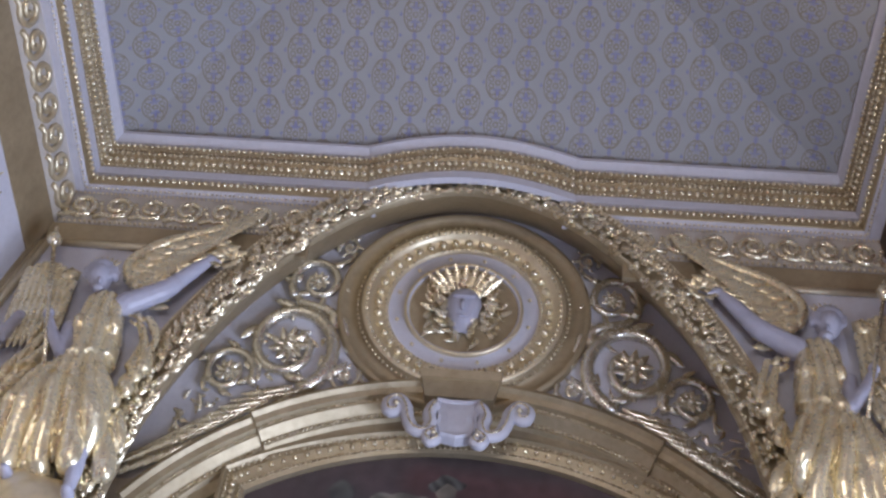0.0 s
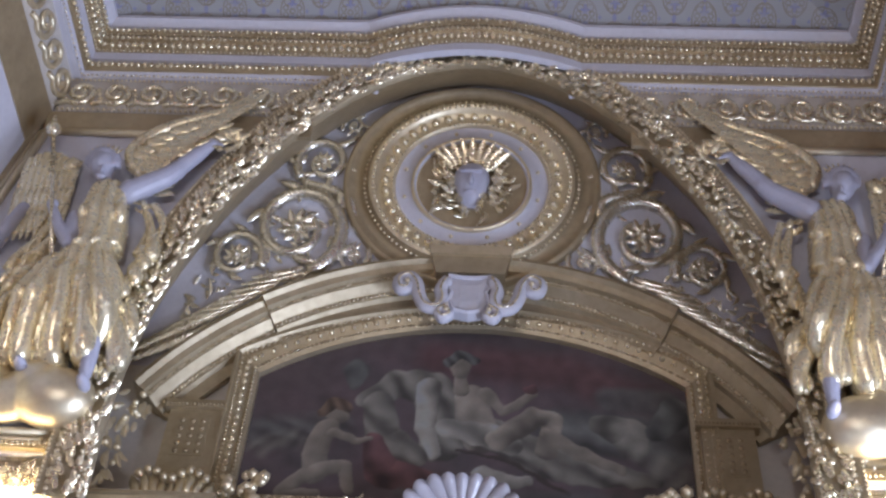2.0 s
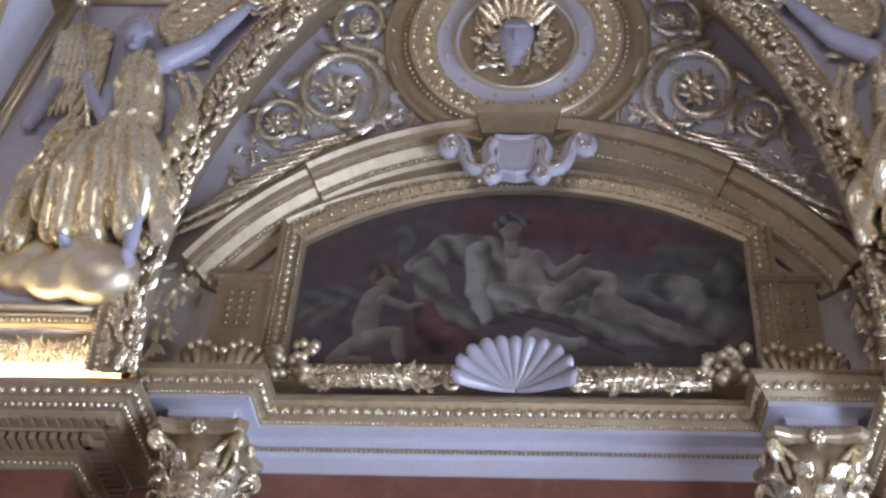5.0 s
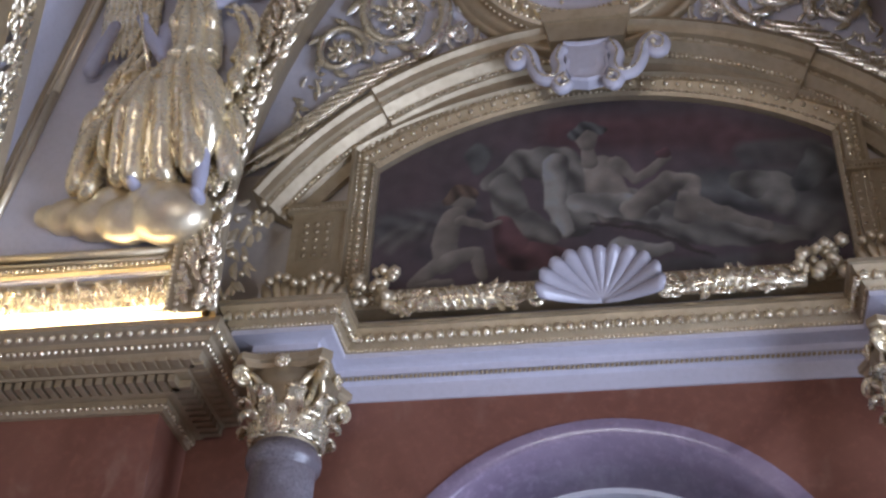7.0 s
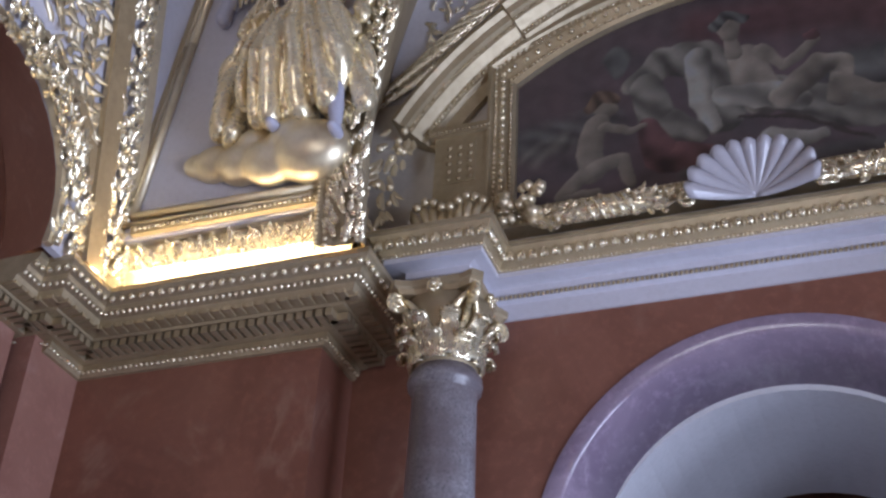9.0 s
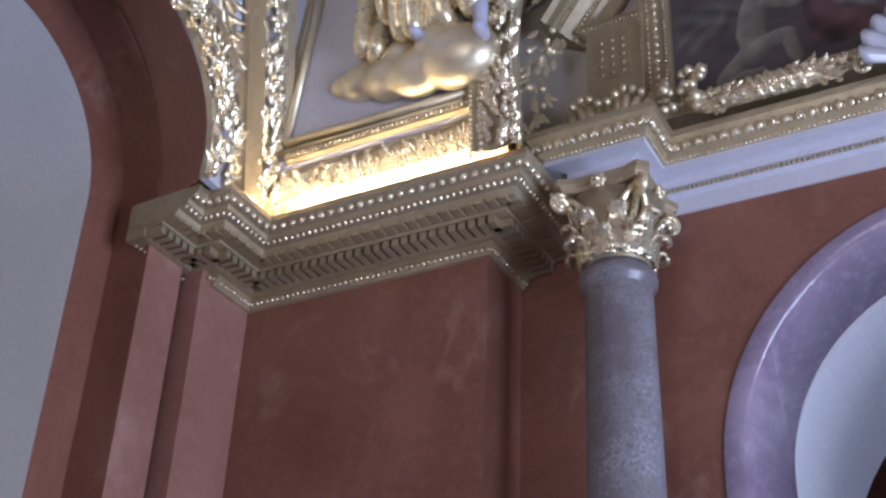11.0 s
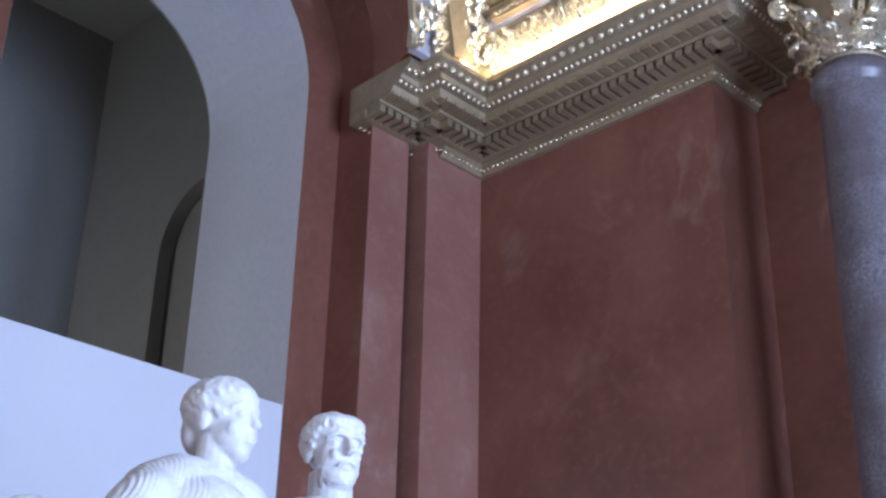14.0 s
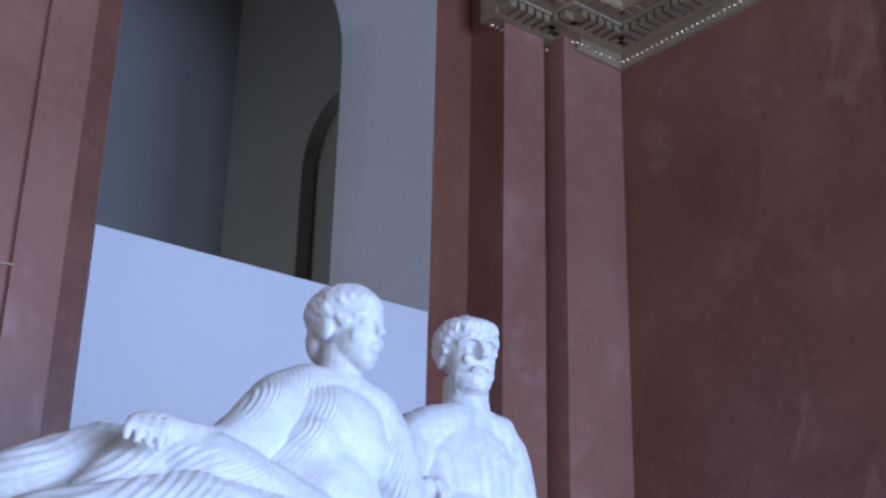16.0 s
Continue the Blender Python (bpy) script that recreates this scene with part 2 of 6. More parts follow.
class Soup:
    """Collects many small solids into one mesh."""

    def __init__(self):
        self.v, self.f, self.m = [], [], []

    def lump(self, c, r, rot=None, mi=0):
        r = (r, r, r) if isinstance(r, (int, float)) else r
        k = len(self.v)
        c = Vector(c)
        for p in ICOV:
            q = Vector((p.x * r[0], p.y * r[1], p.z * r[2]))
            self.v.append(c + (rot @ q if rot is not None else q))
        for f in ICOF:
            self.f.append(tuple(i + k for i in f))
            self.m.append(mi)

    def block(self, c, h, rot=None, mi=0):
        k = len(self.v)
        for x in (-1, 1):
            for y in (-1, 1):
                for z in (-1, 1):
                    q = Vector((x * h[0], y * h[1], z * h[2]))
                    self.v.append(Vector(c) + (rot @ q if rot is not None else q))
        for f in ((0, 1, 3, 2), (4, 6, 7, 5), (0, 4, 5, 1), (2, 3, 7, 6), (0, 2, 6, 4), (1, 5, 7, 3)):
            self.f.append(tuple(i + k for i in f))
            self.m.append(mi)

    def tube(self, pts, rad, n=6, mi=0):
        loops = tube_loops(pts, rad, n)
        k = len(self.v)
        for lp in loops:
            self.v += lp
        for a in range(len(loops) - 1):
            for i in range(n):
                j = (i + 1) % n
                self.f.append((k + a * n + i, k + a * n + j, k + (a + 1) * n + j, k + (a + 1) * n + i))
                self.m.append(mi)
        self.f.append(tuple(k + i for i in range(n))[::-1])
        self.f.append(tuple(k + (len(loops) - 1) * n + i for i in range(n)))
        self.m += [mi, mi]

    def leaf(self, base, d, n, length, width, curl=0.15, bend=0.0, thick=0.7, seg=5, mi=0):
        """A pointed leaf or feather with a sunk midrib, growing from base along d, its face towards n."""
        d = Vector(d).normalized()
        sd = d.cross(Vector(n)).normalized()
        n = sd.cross(d)
        k = len(self.v)
        for i in range(seg + 1):
            u = i / seg
            w = width * 0.5 * max(0.06, math.sin(math.pi * (0.13 + 0.85 * u))) ** 0.75
            p = Vector(base) + d * (length * (u - 0.25 * abs(curl) * u * u)) + n * (curl * length * u * u) + sd * (bend * length * u * u)
            for j, h in ((-1, -0.35), (-0.55, 0.75), (0, 0.42), (0.55, 0.75), (1, -0.35)):
                self.v.append(p + sd * (w * j) + n * (h * thick * w))
        for i in range(seg):
            for j in range(4):
                a = k + i * 5 + j
                self.f.append((a, a + 1, a + 6, a + 5))
                self.m.append(mi)

    def pieces(self, name, mat, parent, label=""):
        """Each lump as a part of its own."""
        for k in range(len(self.v) // 12):
            one = Soup()
            one.v, one.f, one.m = self.v[12 * k: 12 * k + 12], list(ICOF), [0] * 20
            one.make(name, mat, parent, label)

    def make(self, name, mats, parent, label="", smooth=True, kind=""):
        mesh = bpy.data.meshes.new(name)
        o = parent.location if parent is not None else Vector()
        mesh.from_pydata([v - o for v in self.v], [], self.f)
        mesh.polygons.foreach_set("material_index", self.m)
        mesh.polygons.foreach_set("use_smooth", [smooth] * len(self.f))
        for m in mats if isinstance(mats, (list, tuple)) else [mats]:
            mesh.materials.append(m)
        ob = new(name, mesh)
        ob.parent = parent
        return tagged(ob, label, "", "", kind)


def tube_loops(pts, rad, n=6):
    pts = [Vector(p) for p in pts]
    rads = rad if isinstance(rad, (list, tuple)) else [rad] * len(pts)
    loops, ref = [], None
    for i, p in enumerate(pts):
        d = (pts[min(i + 1, len(pts) - 1)] - pts[max(i - 1, 0)]).normalized()
        if ref is None:
            ref = d.orthogonal().normalized()
        ref = (ref - d * ref.dot(d)).normalized()
        b = d.cross(ref)
        loops.append([p + (ref * math.cos(a) + b * math.sin(a)) * rads[i] for a in (2 * math.pi * k / n for k in range(n))])
    return loops


def glide(pts, n=12):
    """A smooth line through the points, n steps between each two."""
    pts = [Vector(q) for q in pts]
    ext = [pts[0] * 2 - pts[1]] + pts + [pts[-1] * 2 - pts[-2]]
    res = []
    for i in range(1, len(ext) - 2):
        p0, p1, p2, p3 = ext[i - 1:i + 3]
        for k in range(n):
            t = k / n
            res.append(0.5 * (2 * p1 + (p2 - p0) * t + (2 * p0 - 5 * p1 + 4 * p2 - p3) * t * t + (3 * p1 - p0 - 3 * p2 + p3) * t ** 3))
    return res + [pts[-1]]


def offset_path(pts, closed=False):
    """Mitre vectors towards the right of each point of a plan path."""
    out = []
    n = len(pts)
    for i in range(n):
        a, b, c = pts[i - 1] if i or closed else None, pts[i], pts[(i + 1) % n] if i < n - 1 or closed else None
        ns = []
        for p, q in ((a, b), (b, c)):
            if p and q:
                d = Vector((q[0] - p[0], q[1] - p[1])).normalized()
                ns.append(Vector((d.y, -d.x)))
        if len(ns) == 2:
            s = (ns[0] + ns[1])
            s = s / max(s.length_squared / 2, 0.25)
            out.append(s)
        else:
            out.append(ns[0])
    return out


def moulding(bm, pts, prof, mi=0, closed=False):
    """Sweep a profile of (projection, height) along a plan path; it projects to the path's right."""
    off = offset_path(pts, closed)
    loops = [[(p[0] + o.x * u, p[1] + o.y * u, z) for u, z in prof] for p, o in zip(pts, off)]
    if closed:
        loops.append(loops[0])
    vs = [[bm.verts.new(q) for q in lp] for lp in loops]
    for a, b in zip(vs, vs[1:]):
        for i in range(len(prof) - 1):
            bm.faces.new((a[i], a[i + 1], b[i + 1], b[i])).material_index = mi
    if not closed:
        for lp in (vs[0], vs[-1]):
            if len(lp) > 2:
                bm.faces.new(lp).material_index = mi


def along(pts, u, step, start=0.0):
    """Evenly spaced places along the offset path: (x, y, direction)."""
    off = offset_path(pts)
    q = [Vector((p[0] + o.x * u, p[1] + o.y * u)) for p, o in zip(pts, off)]
    out = []
    for a, b in zip(q, q[1:]):
        d = b - a
        n = max(1, round(d.length / step))
        if d.length < step * 0.6:
            continue
        for k in range(n):
            out.append((a + d * ((k + 0.5) / n), d.normalized()))
    return out


def row(soup, pts, u, z, step, size, kind="lump", mi=0, skew=0.0):
    """A row of eggs, beads or dentils along a plan path. size: along, out, up."""
    for p, d in along(pts, u, step):
        rot = Matrix(((d.x, d.y, 0), (d.y, -d.x, 0), (0, 0, 1))).transposed()
        if skew:
            rot = rot @ Matrix.Rotation(skew, 3, "Y")
        (soup.lump if kind == "lump" else soup.block)((p.x, p.y, z), size, rot, mi)


def spiral(cx, cz, r0, r1, a0, turns, n=26):
    """Points of a flat spiral (x, z) from radius r0 to r1."""
    return [(cx + (r0 + (r1 - r0) * k / n) * math.cos(a0 + turns * 2 * math.pi * k / n),
             cz + (r0 + (r1 - r0) * k / n) * math.sin(a0 + turns * 2 * math.pi * k / n)) for k in range(n + 1)]


def superarch(cx, z0, a, b, p, n, half=math.pi):
    """Points (x, z) of an arch from its left foot over the crown to its right foot."""
    out = []
    for k in range(n + 1):
        t = math.pi * (1 - k / n)
        c, s = math.cos(t), math.sin(t)
        out.append((cx + a * math.copysign(abs(c) ** (2 / p), c), z0 + b * abs(s) ** (2 / p)))
    return out


def garland(name, path, normal, width, thick, parent, step=0.07, label="", mats=None, seed=1):
    """A thick swag of leaves and fruit along a path of points; normal(p) gives the way out of the wall."""
    r = random.Random(seed)
    s = Soup()
    pts = [Vector(p) for p in path]
    for a, b in zip(pts, pts[1:]):
        d = b - a
        n = max(1, round(d.length / step))
        t = d.normalized()
        for k in range(n):
            p = a + d * ((k + r.random() * 0.5) / n)
            nv = normal(p)
            side = t.cross(nv).normalized()
            frame3 = Matrix((t, side, nv)).transposed()
            for _ in range(2):
                w = r.uniform(-0.5, 0.5)
                q = p + side * (w * width) + nv * (thick * (0.55 - 1.5 * w * w) * r.uniform(0.5, 1))
                if r.random() < 0.22:
                    s.lump(q + nv * thick * 0.2, width * r.uniform(0.11, 0.17))
                else:
                    dr = t + side * (w * 1.5 + r.uniform(-0.35, 0.35))
                    s.leaf(q, dr, nv + t * r.uniform(-0.5, 0.1), width * r.uniform(0.38, 0.66), width * r.uniform(0.20, 0.32), r.uniform(0.05, 0.4), r.uniform(-0.3, 0.3), 0.8, 4)
    return s.make(name, mats or GOLD, parent, label, smooth=True, kind="stuff")

# ---------------------------------------------------------------- plan
CX = -0.18            # middle of the painted wall
YA, YP = 7.2, 6.66    # bay wall and pier wall on the painted side
XB, XBAY = -5.12, -5.6
XR = CX * 2 + 5.15    # opposite wall
ZTOP = 12.6


def pa(z):
    """Depth of the leaning upper wall at height z."""
    return 6.1 - 0.09 * (z - 6.5)


def lu(z):
    """Depth of the lunette, which leans further."""
    return 7.25 - 0.325 * (z - 8.3)


LUV, LUN = Vector((0, -0.309, 0.951)), Vector((0, -0.951, -0.309))
PAN = Vector((0, -0.996, -0.09))
EYE = Vector((0.2, -0.7, 1.64))


def ap(x, z, d=0.0):
    """A place d in front of the leaning wall, along the line of sight from below."""
    p = Vector((x, pa(z), z))
    return p + (EYE - p).normalized() * d


def wall_with_arch(name, axis, at, back, lo, hi, z1, c, half, spring, mat, label, z0=0.0, n=24, reveal=None):
    """A wall from at to back across axis x or y, from lo to hi, with a round-headed opening."""
    bm = bmesh.new()

    def P(s, z, d):
        return (d, s, z) if axis == "x" else (s, d, z)

    arc = [(c - half, z0)] + [(c - half * math.cos(math.pi * k / n), spring + half * math.sin(math.pi * k / n)) for k in range(n + 1)] + [(c + half, z0)]
    for d in (at, back):
        for side in (0, 1):
            e = lo if side == 0 else hi
            mid = len(arc) // 2
            pts = arc[: mid + 1] if side == 0 else arc[mid:]
            for (s1, q1), (s2, q2) in zip(pts, pts[1:]):
                vs = [P(s1, q1, d), P(s2, q2, d), P(s2 if q2 > spring and False else e, q2, d), P(e, q1, d)]
                vs = [bm.verts.new(v) for v in vs]
                bm.faces.new(vs)
            top = arc[mid]
        vs = [bm.verts.new(P(s, q, d)) for s, q in ((lo, top[1]), (hi, top[1]), (hi, z1), (lo, z1))]
        bm.faces.new(vs)
    for (s1, q1), (s2, q2) in zip(arc, arc[1:]):
        bm.faces.new([bm.verts.new(P(s1, q1, at)), bm.verts.new(P(s2, q2, at)), bm.verts.new(P(s2, q2, back)), bm.verts.new(P(s1, q1, back))]).material_index = 1 if reveal else 0
    bmesh.ops.remove_doubles(bm, verts=bm.verts, dist=0.0005)
    ob = part(name, bm, [mat, reveal] if reveal else mat)
    return tagged(ob, label, "wall", kind="structure")


def plain(name, a, b, mat, label, category="wall"):
    bm = bmesh.new()
    box(bm, a, b)
    return tagged(part(name, bm, mat), label, category, kind="structure")


# ---- floor and closing walls
plain("floor", (-12, -5.6, -0.2), (6.5, 12, 0), FLOORM, "pale grey stone museum floor", "floor")
NICHE = CX + 0.03
wall_with_arch("wall_north", "y", YA, YA + 0.3, -3.4, 3.0, 7.0, NICHE, 1.5, 4.55, RED, "dark red marble bay wall with a round-headed opening")
plain("wall_north_upper", (-5.7, YA + 0.02, 7.0), (5.4, YA + 0.3, ZTOP), CREAM, "plain upper wall behind the gilded lunette")
plain("wall_pier_west", (-5.7, YP, 0), (-3.13, YA + 0.2, 6.2), RED, "dark red polished marble pier beside the column")
plain("wall_pier_east", (2 * CX + 3.13, YP, 0), (5.4, YA + 0.2, 6.2), RED, "dark red polished marble pier beside the column")
wall_with_arch("wall_west_bay", "x", XBAY, XBAY - 0.2, 2.4, 6.6, 9.2, 4.25, 1.11, 6.42, RED, "dark red marble recess round a white arch")
# pink strips framing the recess, and the arch above them
wall_with_arch("wall_west", "x", XB - 0.13, XBAY + 0.002, 2.0, 6.03, 8.2, 4.25, 1.42, 6.5, PINK, "pink marble wall with an arched recess", reveal=RED)
plain("pilaster_strip_west", (XB - 0.4, 6.10, 0), (XB, YP - 0.002, 6.2), PINK, "pale pink marble corner strip")
plain("wall_groove_west", (XB - 0.4, 6.0, 0), (XB - 0.2, 6.12, 6.2), RED, "narrow dark red groove between marble strips")
plain("wall_west_south", (XB - 0.4, -5.6, 0), (XB - 0.05, 2.0, 8.2), PINK, "pink marble wall beside the recess")
plain("wall_west_edge", (XB - 0.2, 2.62, 0), (XB - 0.09, 2.86, 6.2), PINK, "pink marble edge strip of the recess")
plain("wall_west_upper", (XB - 0.42, -5.6, 8.2), (XB - 0.2, 7.4, ZTOP), CREAM, "plain upper wall above the arch")
plain("wall_south", (-5.7, -5.6, 0), (5.4, -5.4, ZTOP), RED, "red marble wall behind the visitor")
plain("wall_east", (XR + 0.12, -5.6, 0), (XR + 0.4, 7.4, ZTOP), RED, "red marble wall with tall windows")


def passage(name, axis, at, depth, c, half, spring, back, mat, label, n=24):
    """The white barrel-vaulted reveal behind an opening."""
    bm = bmesh.new()

    def P(s, z, d):
        return (d, s, z) if axis == "x" else (s, d, z)

    arc = lambda h: [(c - h, 0.0)] + [(c - h * math.cos(math.pi * k / n), spring + h * math.sin(math.pi * k / n)) for k in range(n + 1)] + [(c + h, 0.0)]
    a0, a1 = arc(half), arc(half + 0.15)
    for lo, hi in ((a0, a0), (a1, a1)):
        for (s1, q1), (s2, q2) in zip(lo, lo[1:]):
            bm.faces.new([bm.verts.new(P(*v)) for v in ((s1, q1, at), (s2, q2, at), (s2, q2, at + depth), (s1, q1, at + depth))])
    for d in (at, at + depth):
        for k in range(len(a0) - 1):
            bm.faces.new([bm.verts.new(P(*v)) for v in ((*a0[k], d), (*a0[k + 1], d), (*a1[k + 1], d), (*a1[k], d))])
    bmesh.ops.remove_doubles(bm, verts=bm.verts, dist=0.0005)
    return tagged(part(name, bm, mat, smooth=False), label, "arch reveal", kind="structure")


passage("arch_reveal_west", "x", XBAY - 0.004, -1.16, 4.25, 1.108, 6.42, None, WHITE, "smooth white plaster barrel-vaulted reveal")
passage("arch_reveal_north", "y", YA + 0.36, 1.75, NICHE, 1.30, 4.5, None, WHITE, "smooth white plaster barrel-vaulted reveal")
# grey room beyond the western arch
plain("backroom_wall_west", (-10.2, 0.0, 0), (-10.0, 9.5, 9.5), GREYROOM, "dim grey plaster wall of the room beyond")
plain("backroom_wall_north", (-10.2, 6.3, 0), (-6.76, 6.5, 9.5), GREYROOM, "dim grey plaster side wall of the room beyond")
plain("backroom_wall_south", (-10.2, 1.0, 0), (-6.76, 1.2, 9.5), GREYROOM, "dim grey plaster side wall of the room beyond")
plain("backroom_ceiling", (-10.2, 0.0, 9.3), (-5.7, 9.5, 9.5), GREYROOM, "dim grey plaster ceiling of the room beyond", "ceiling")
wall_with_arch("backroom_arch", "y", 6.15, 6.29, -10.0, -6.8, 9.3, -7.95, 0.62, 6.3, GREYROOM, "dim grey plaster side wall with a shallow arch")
# unseen fill lamp added to lift the grey of the room beyond
area("backroom_fill_light", look((-9.9, 2.2, 4.5), (-7.5, 5.5, 5.5)), 1.6, 3.0, 82, (1.0, 0.97, 0.92))
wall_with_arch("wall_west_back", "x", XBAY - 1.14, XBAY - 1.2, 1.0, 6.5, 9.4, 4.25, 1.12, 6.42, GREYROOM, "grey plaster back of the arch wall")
plain("northroom_wall", (-3.2, 11.0, 0), (3.0, 11.2, 7.5), RED, "dark red wall of the further room")
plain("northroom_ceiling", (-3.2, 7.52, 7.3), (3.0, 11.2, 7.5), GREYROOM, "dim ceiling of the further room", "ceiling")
plain("northroom_side_wall_west", (-3.4, 7.5, 0), (-3.2, 11.2, 7.5), RED, "dark red side wall of the further room")
plain("northroom_side_wall_east", (3.0, 7.5, 0), (3.2, 11.2, 7.5), RED, "dark red side wall of the further room")


# ---- violet marble archivolt of the northern opening
def archivolt():
    bm = bmesh.new()
    prof = [(1.62, -0.012), (1.50, -0.03), (1.48, 0.0), (1.46, 0.05), (1.29, 0.36), (1.5, 0.36)]
    loops = []
    for k in range(-6, 49 + 6):
        a = math.pi * (1 - k / 48)
        if 0 <= k <= 48:
            loops.append([(NICHE + r * math.cos(a), YA + d, 4.55 + r * math.sin(a)) for r, d in prof])
        else:
            z = 4.55 - (4.55 * (-k if k < 0 else k - 48) / 6)
            s = -1 if k < 0 else 1
            loops.append([(NICHE + s * r, YA + d, z) for r, d in prof])
    rings(bm, loops, closed=False, caps=False)
    return tagged(part("archivolt_trim", bm, PURPLE, smooth=True), "polished violet marble arch surround", "arch surround", kind="structure")


archivolt()

# ---- ceiling vault: four shallow faces with a stencilled pattern
CEIL_Z = 11.42
CL, CRT, CN, CS = -3.60, 3.26, 5.64, -3.6


def ceiling():
    bm = bmesh.new()
    m, r, k = 0.65, 1.2, 1.75
    lo = [(CL, CS), (CL, CN), (CRT, CN), (CRT, CS)]
    hi = [(CL + r * k, CS + k), (CL + r * k, CN - k), (CRT - r * k, CN - k), (CRT - r * k, CS + k)]
    a = [bm.verts.new((*p, CEIL_Z)) for p in lo]
    b = [bm.verts.new((*p, CEIL_Z + m * k)) for p in hi]
    for i in range(4):
        j = (i + 1) % 4
        bm.faces.new((a[i], a[j], b[j], b[i]))
    bm.faces.new(b)
    ob = part("ceiling", bm, STENCIL)
    sol = ob.modifiers.new("thickness", "SOLIDIFY")
    sol.thickness, sol.offset = 0.1, 1
    return tagged(ob, "grey-lilac stencilled coved ceiling with tan roundels", "ceiling", kind="structure")


ceiling()
plain("roof_slab", (-5.7, -5.6, ZTOP), (5.4, 7.5, ZTOP + 0.2), CREAM, "plain slab closing the room", "ceiling")


def cove(name, pts, mat, label, back=(0, 0.06, 0)):
    bm = bmesh.new()
    back = Vector(back)
    rings(bm, [[*lp, *[Vector(p) + back for p in lp[::-1]]] for lp in pts])
    ob = part(name, bm, mat)
    return tagged(ob, label, "wall", kind="structure")


# inner edge of the great arch on the leaning wall, and where it meets the lunette
ARCH = [(x, pa(z), z) for x, z in superarch(CX, 7.0, 2.56, 4.15, 1.85, 64)]
ARCH_IN = [(x, pa(z), z) for x, z in superarch(CX, 7.0, 2.43, 4.04, 1.85, 64)]
ARCH_OUT = [(x, pa(z), z) for x, z in superarch(CX, 7.0, 2.80, 4.36, 1.85, 64)]
LUN_IN = [(x, min(lu(z), 7.1), z) for x, z in superarch(CX, 7.35, 3.1, 4.15, 1.8, 64)]
for path, depth in ((ARCH, pa(6.45)), (ARCH_IN, pa(6.45)), (ARCH_OUT, pa(6.45)), (LUN_IN, 7.1)):
    path.insert(0, (path[0][0], depth, 6.46))
    path.append((path[-1][0], depth, 6.46))


def spandrel_wall(side):
    """The leaning wall between the arch and the corner, from the cornice to the frieze."""
    half = len(ARCH_OUT) // 2
    pts = ARCH_OUT[: half + 1] if side < 0 else ARCH_OUT[half:][::-1]
    loops = []
    for x, y, z in pts:
        if z > 10.76:
            continue
        zc = max(6.45, z)
        xc = -4.65 + 0.2 * (zc - 6.6)
        xe = xc if side < 0 else 2 * CX - xc
        loops.append([(x, pa(zc), zc), (xe, pa(zc), zc)])
    loops = [lp for lp in loops if lp[0][2] >= 6.84]
    loops.insert(0, [(loops[0][0][0], pa(6.83), 6.83), (loops[0][1][0], pa(6.83), 6.83)])
    return cove("wall_spandrel", loops, LILAC, "lilac plaster leaning wall panel behind the gilded figure")


spandrel_wall(-1)
spandrel_wall(1)
YIN = [(6.45 + 1.0 * math.sin(a), 4.25 + 1.25 * math.cos(a)) for a in (math.pi / 2 * k / 9 for k in range(10))] + [(7.46, 0.4), (8.5, 0.4), (9.5, 0.4), (10.75, 0.4)]
cove("wall_cove_west", [[(-4.65 + 0.2 * (z - 6.6), y, z), (-4.65 + 0.2 * (z - 6.6), pa(z) + 0.01, z)] for z, y in YIN], LILAC, "lilac plaster cove leaning over the western arch", (-0.06, 0, 0))
LUNETTE = []
for (x, y, z) in LUN_IN[4:-4]:
    a = math.atan2(x - CX - 0.03, z - 6.57)
    px, pz = CX + 0.03 + 3.04 * math.sin(a), 6.57 + 3.04 * math.cos(a)
    LUNETTE.append([(px, lu(pz), pz), (CX + (x - CX) * 1.06, lu(z + 0.5), z + 0.5)])
cove("lunette_wall", LUNETTE, LILAC, "lilac plaster leaning lunette behind gilded scrolls")
cove("lunette_wall_lower", [[(CX - 3.0, 7.12, z), (CX + 3.0, 7.12, z)] for z in (6.86, 8.6)], CREAM, "grey-cream plaster wall round the painting")

# ---------------------------------------------------------------- gilded great arch
arch = thing("great_arch", (CX, 6.0, 6.5), "gilded great arch with leaf garland and plain matt soffit", "arch")


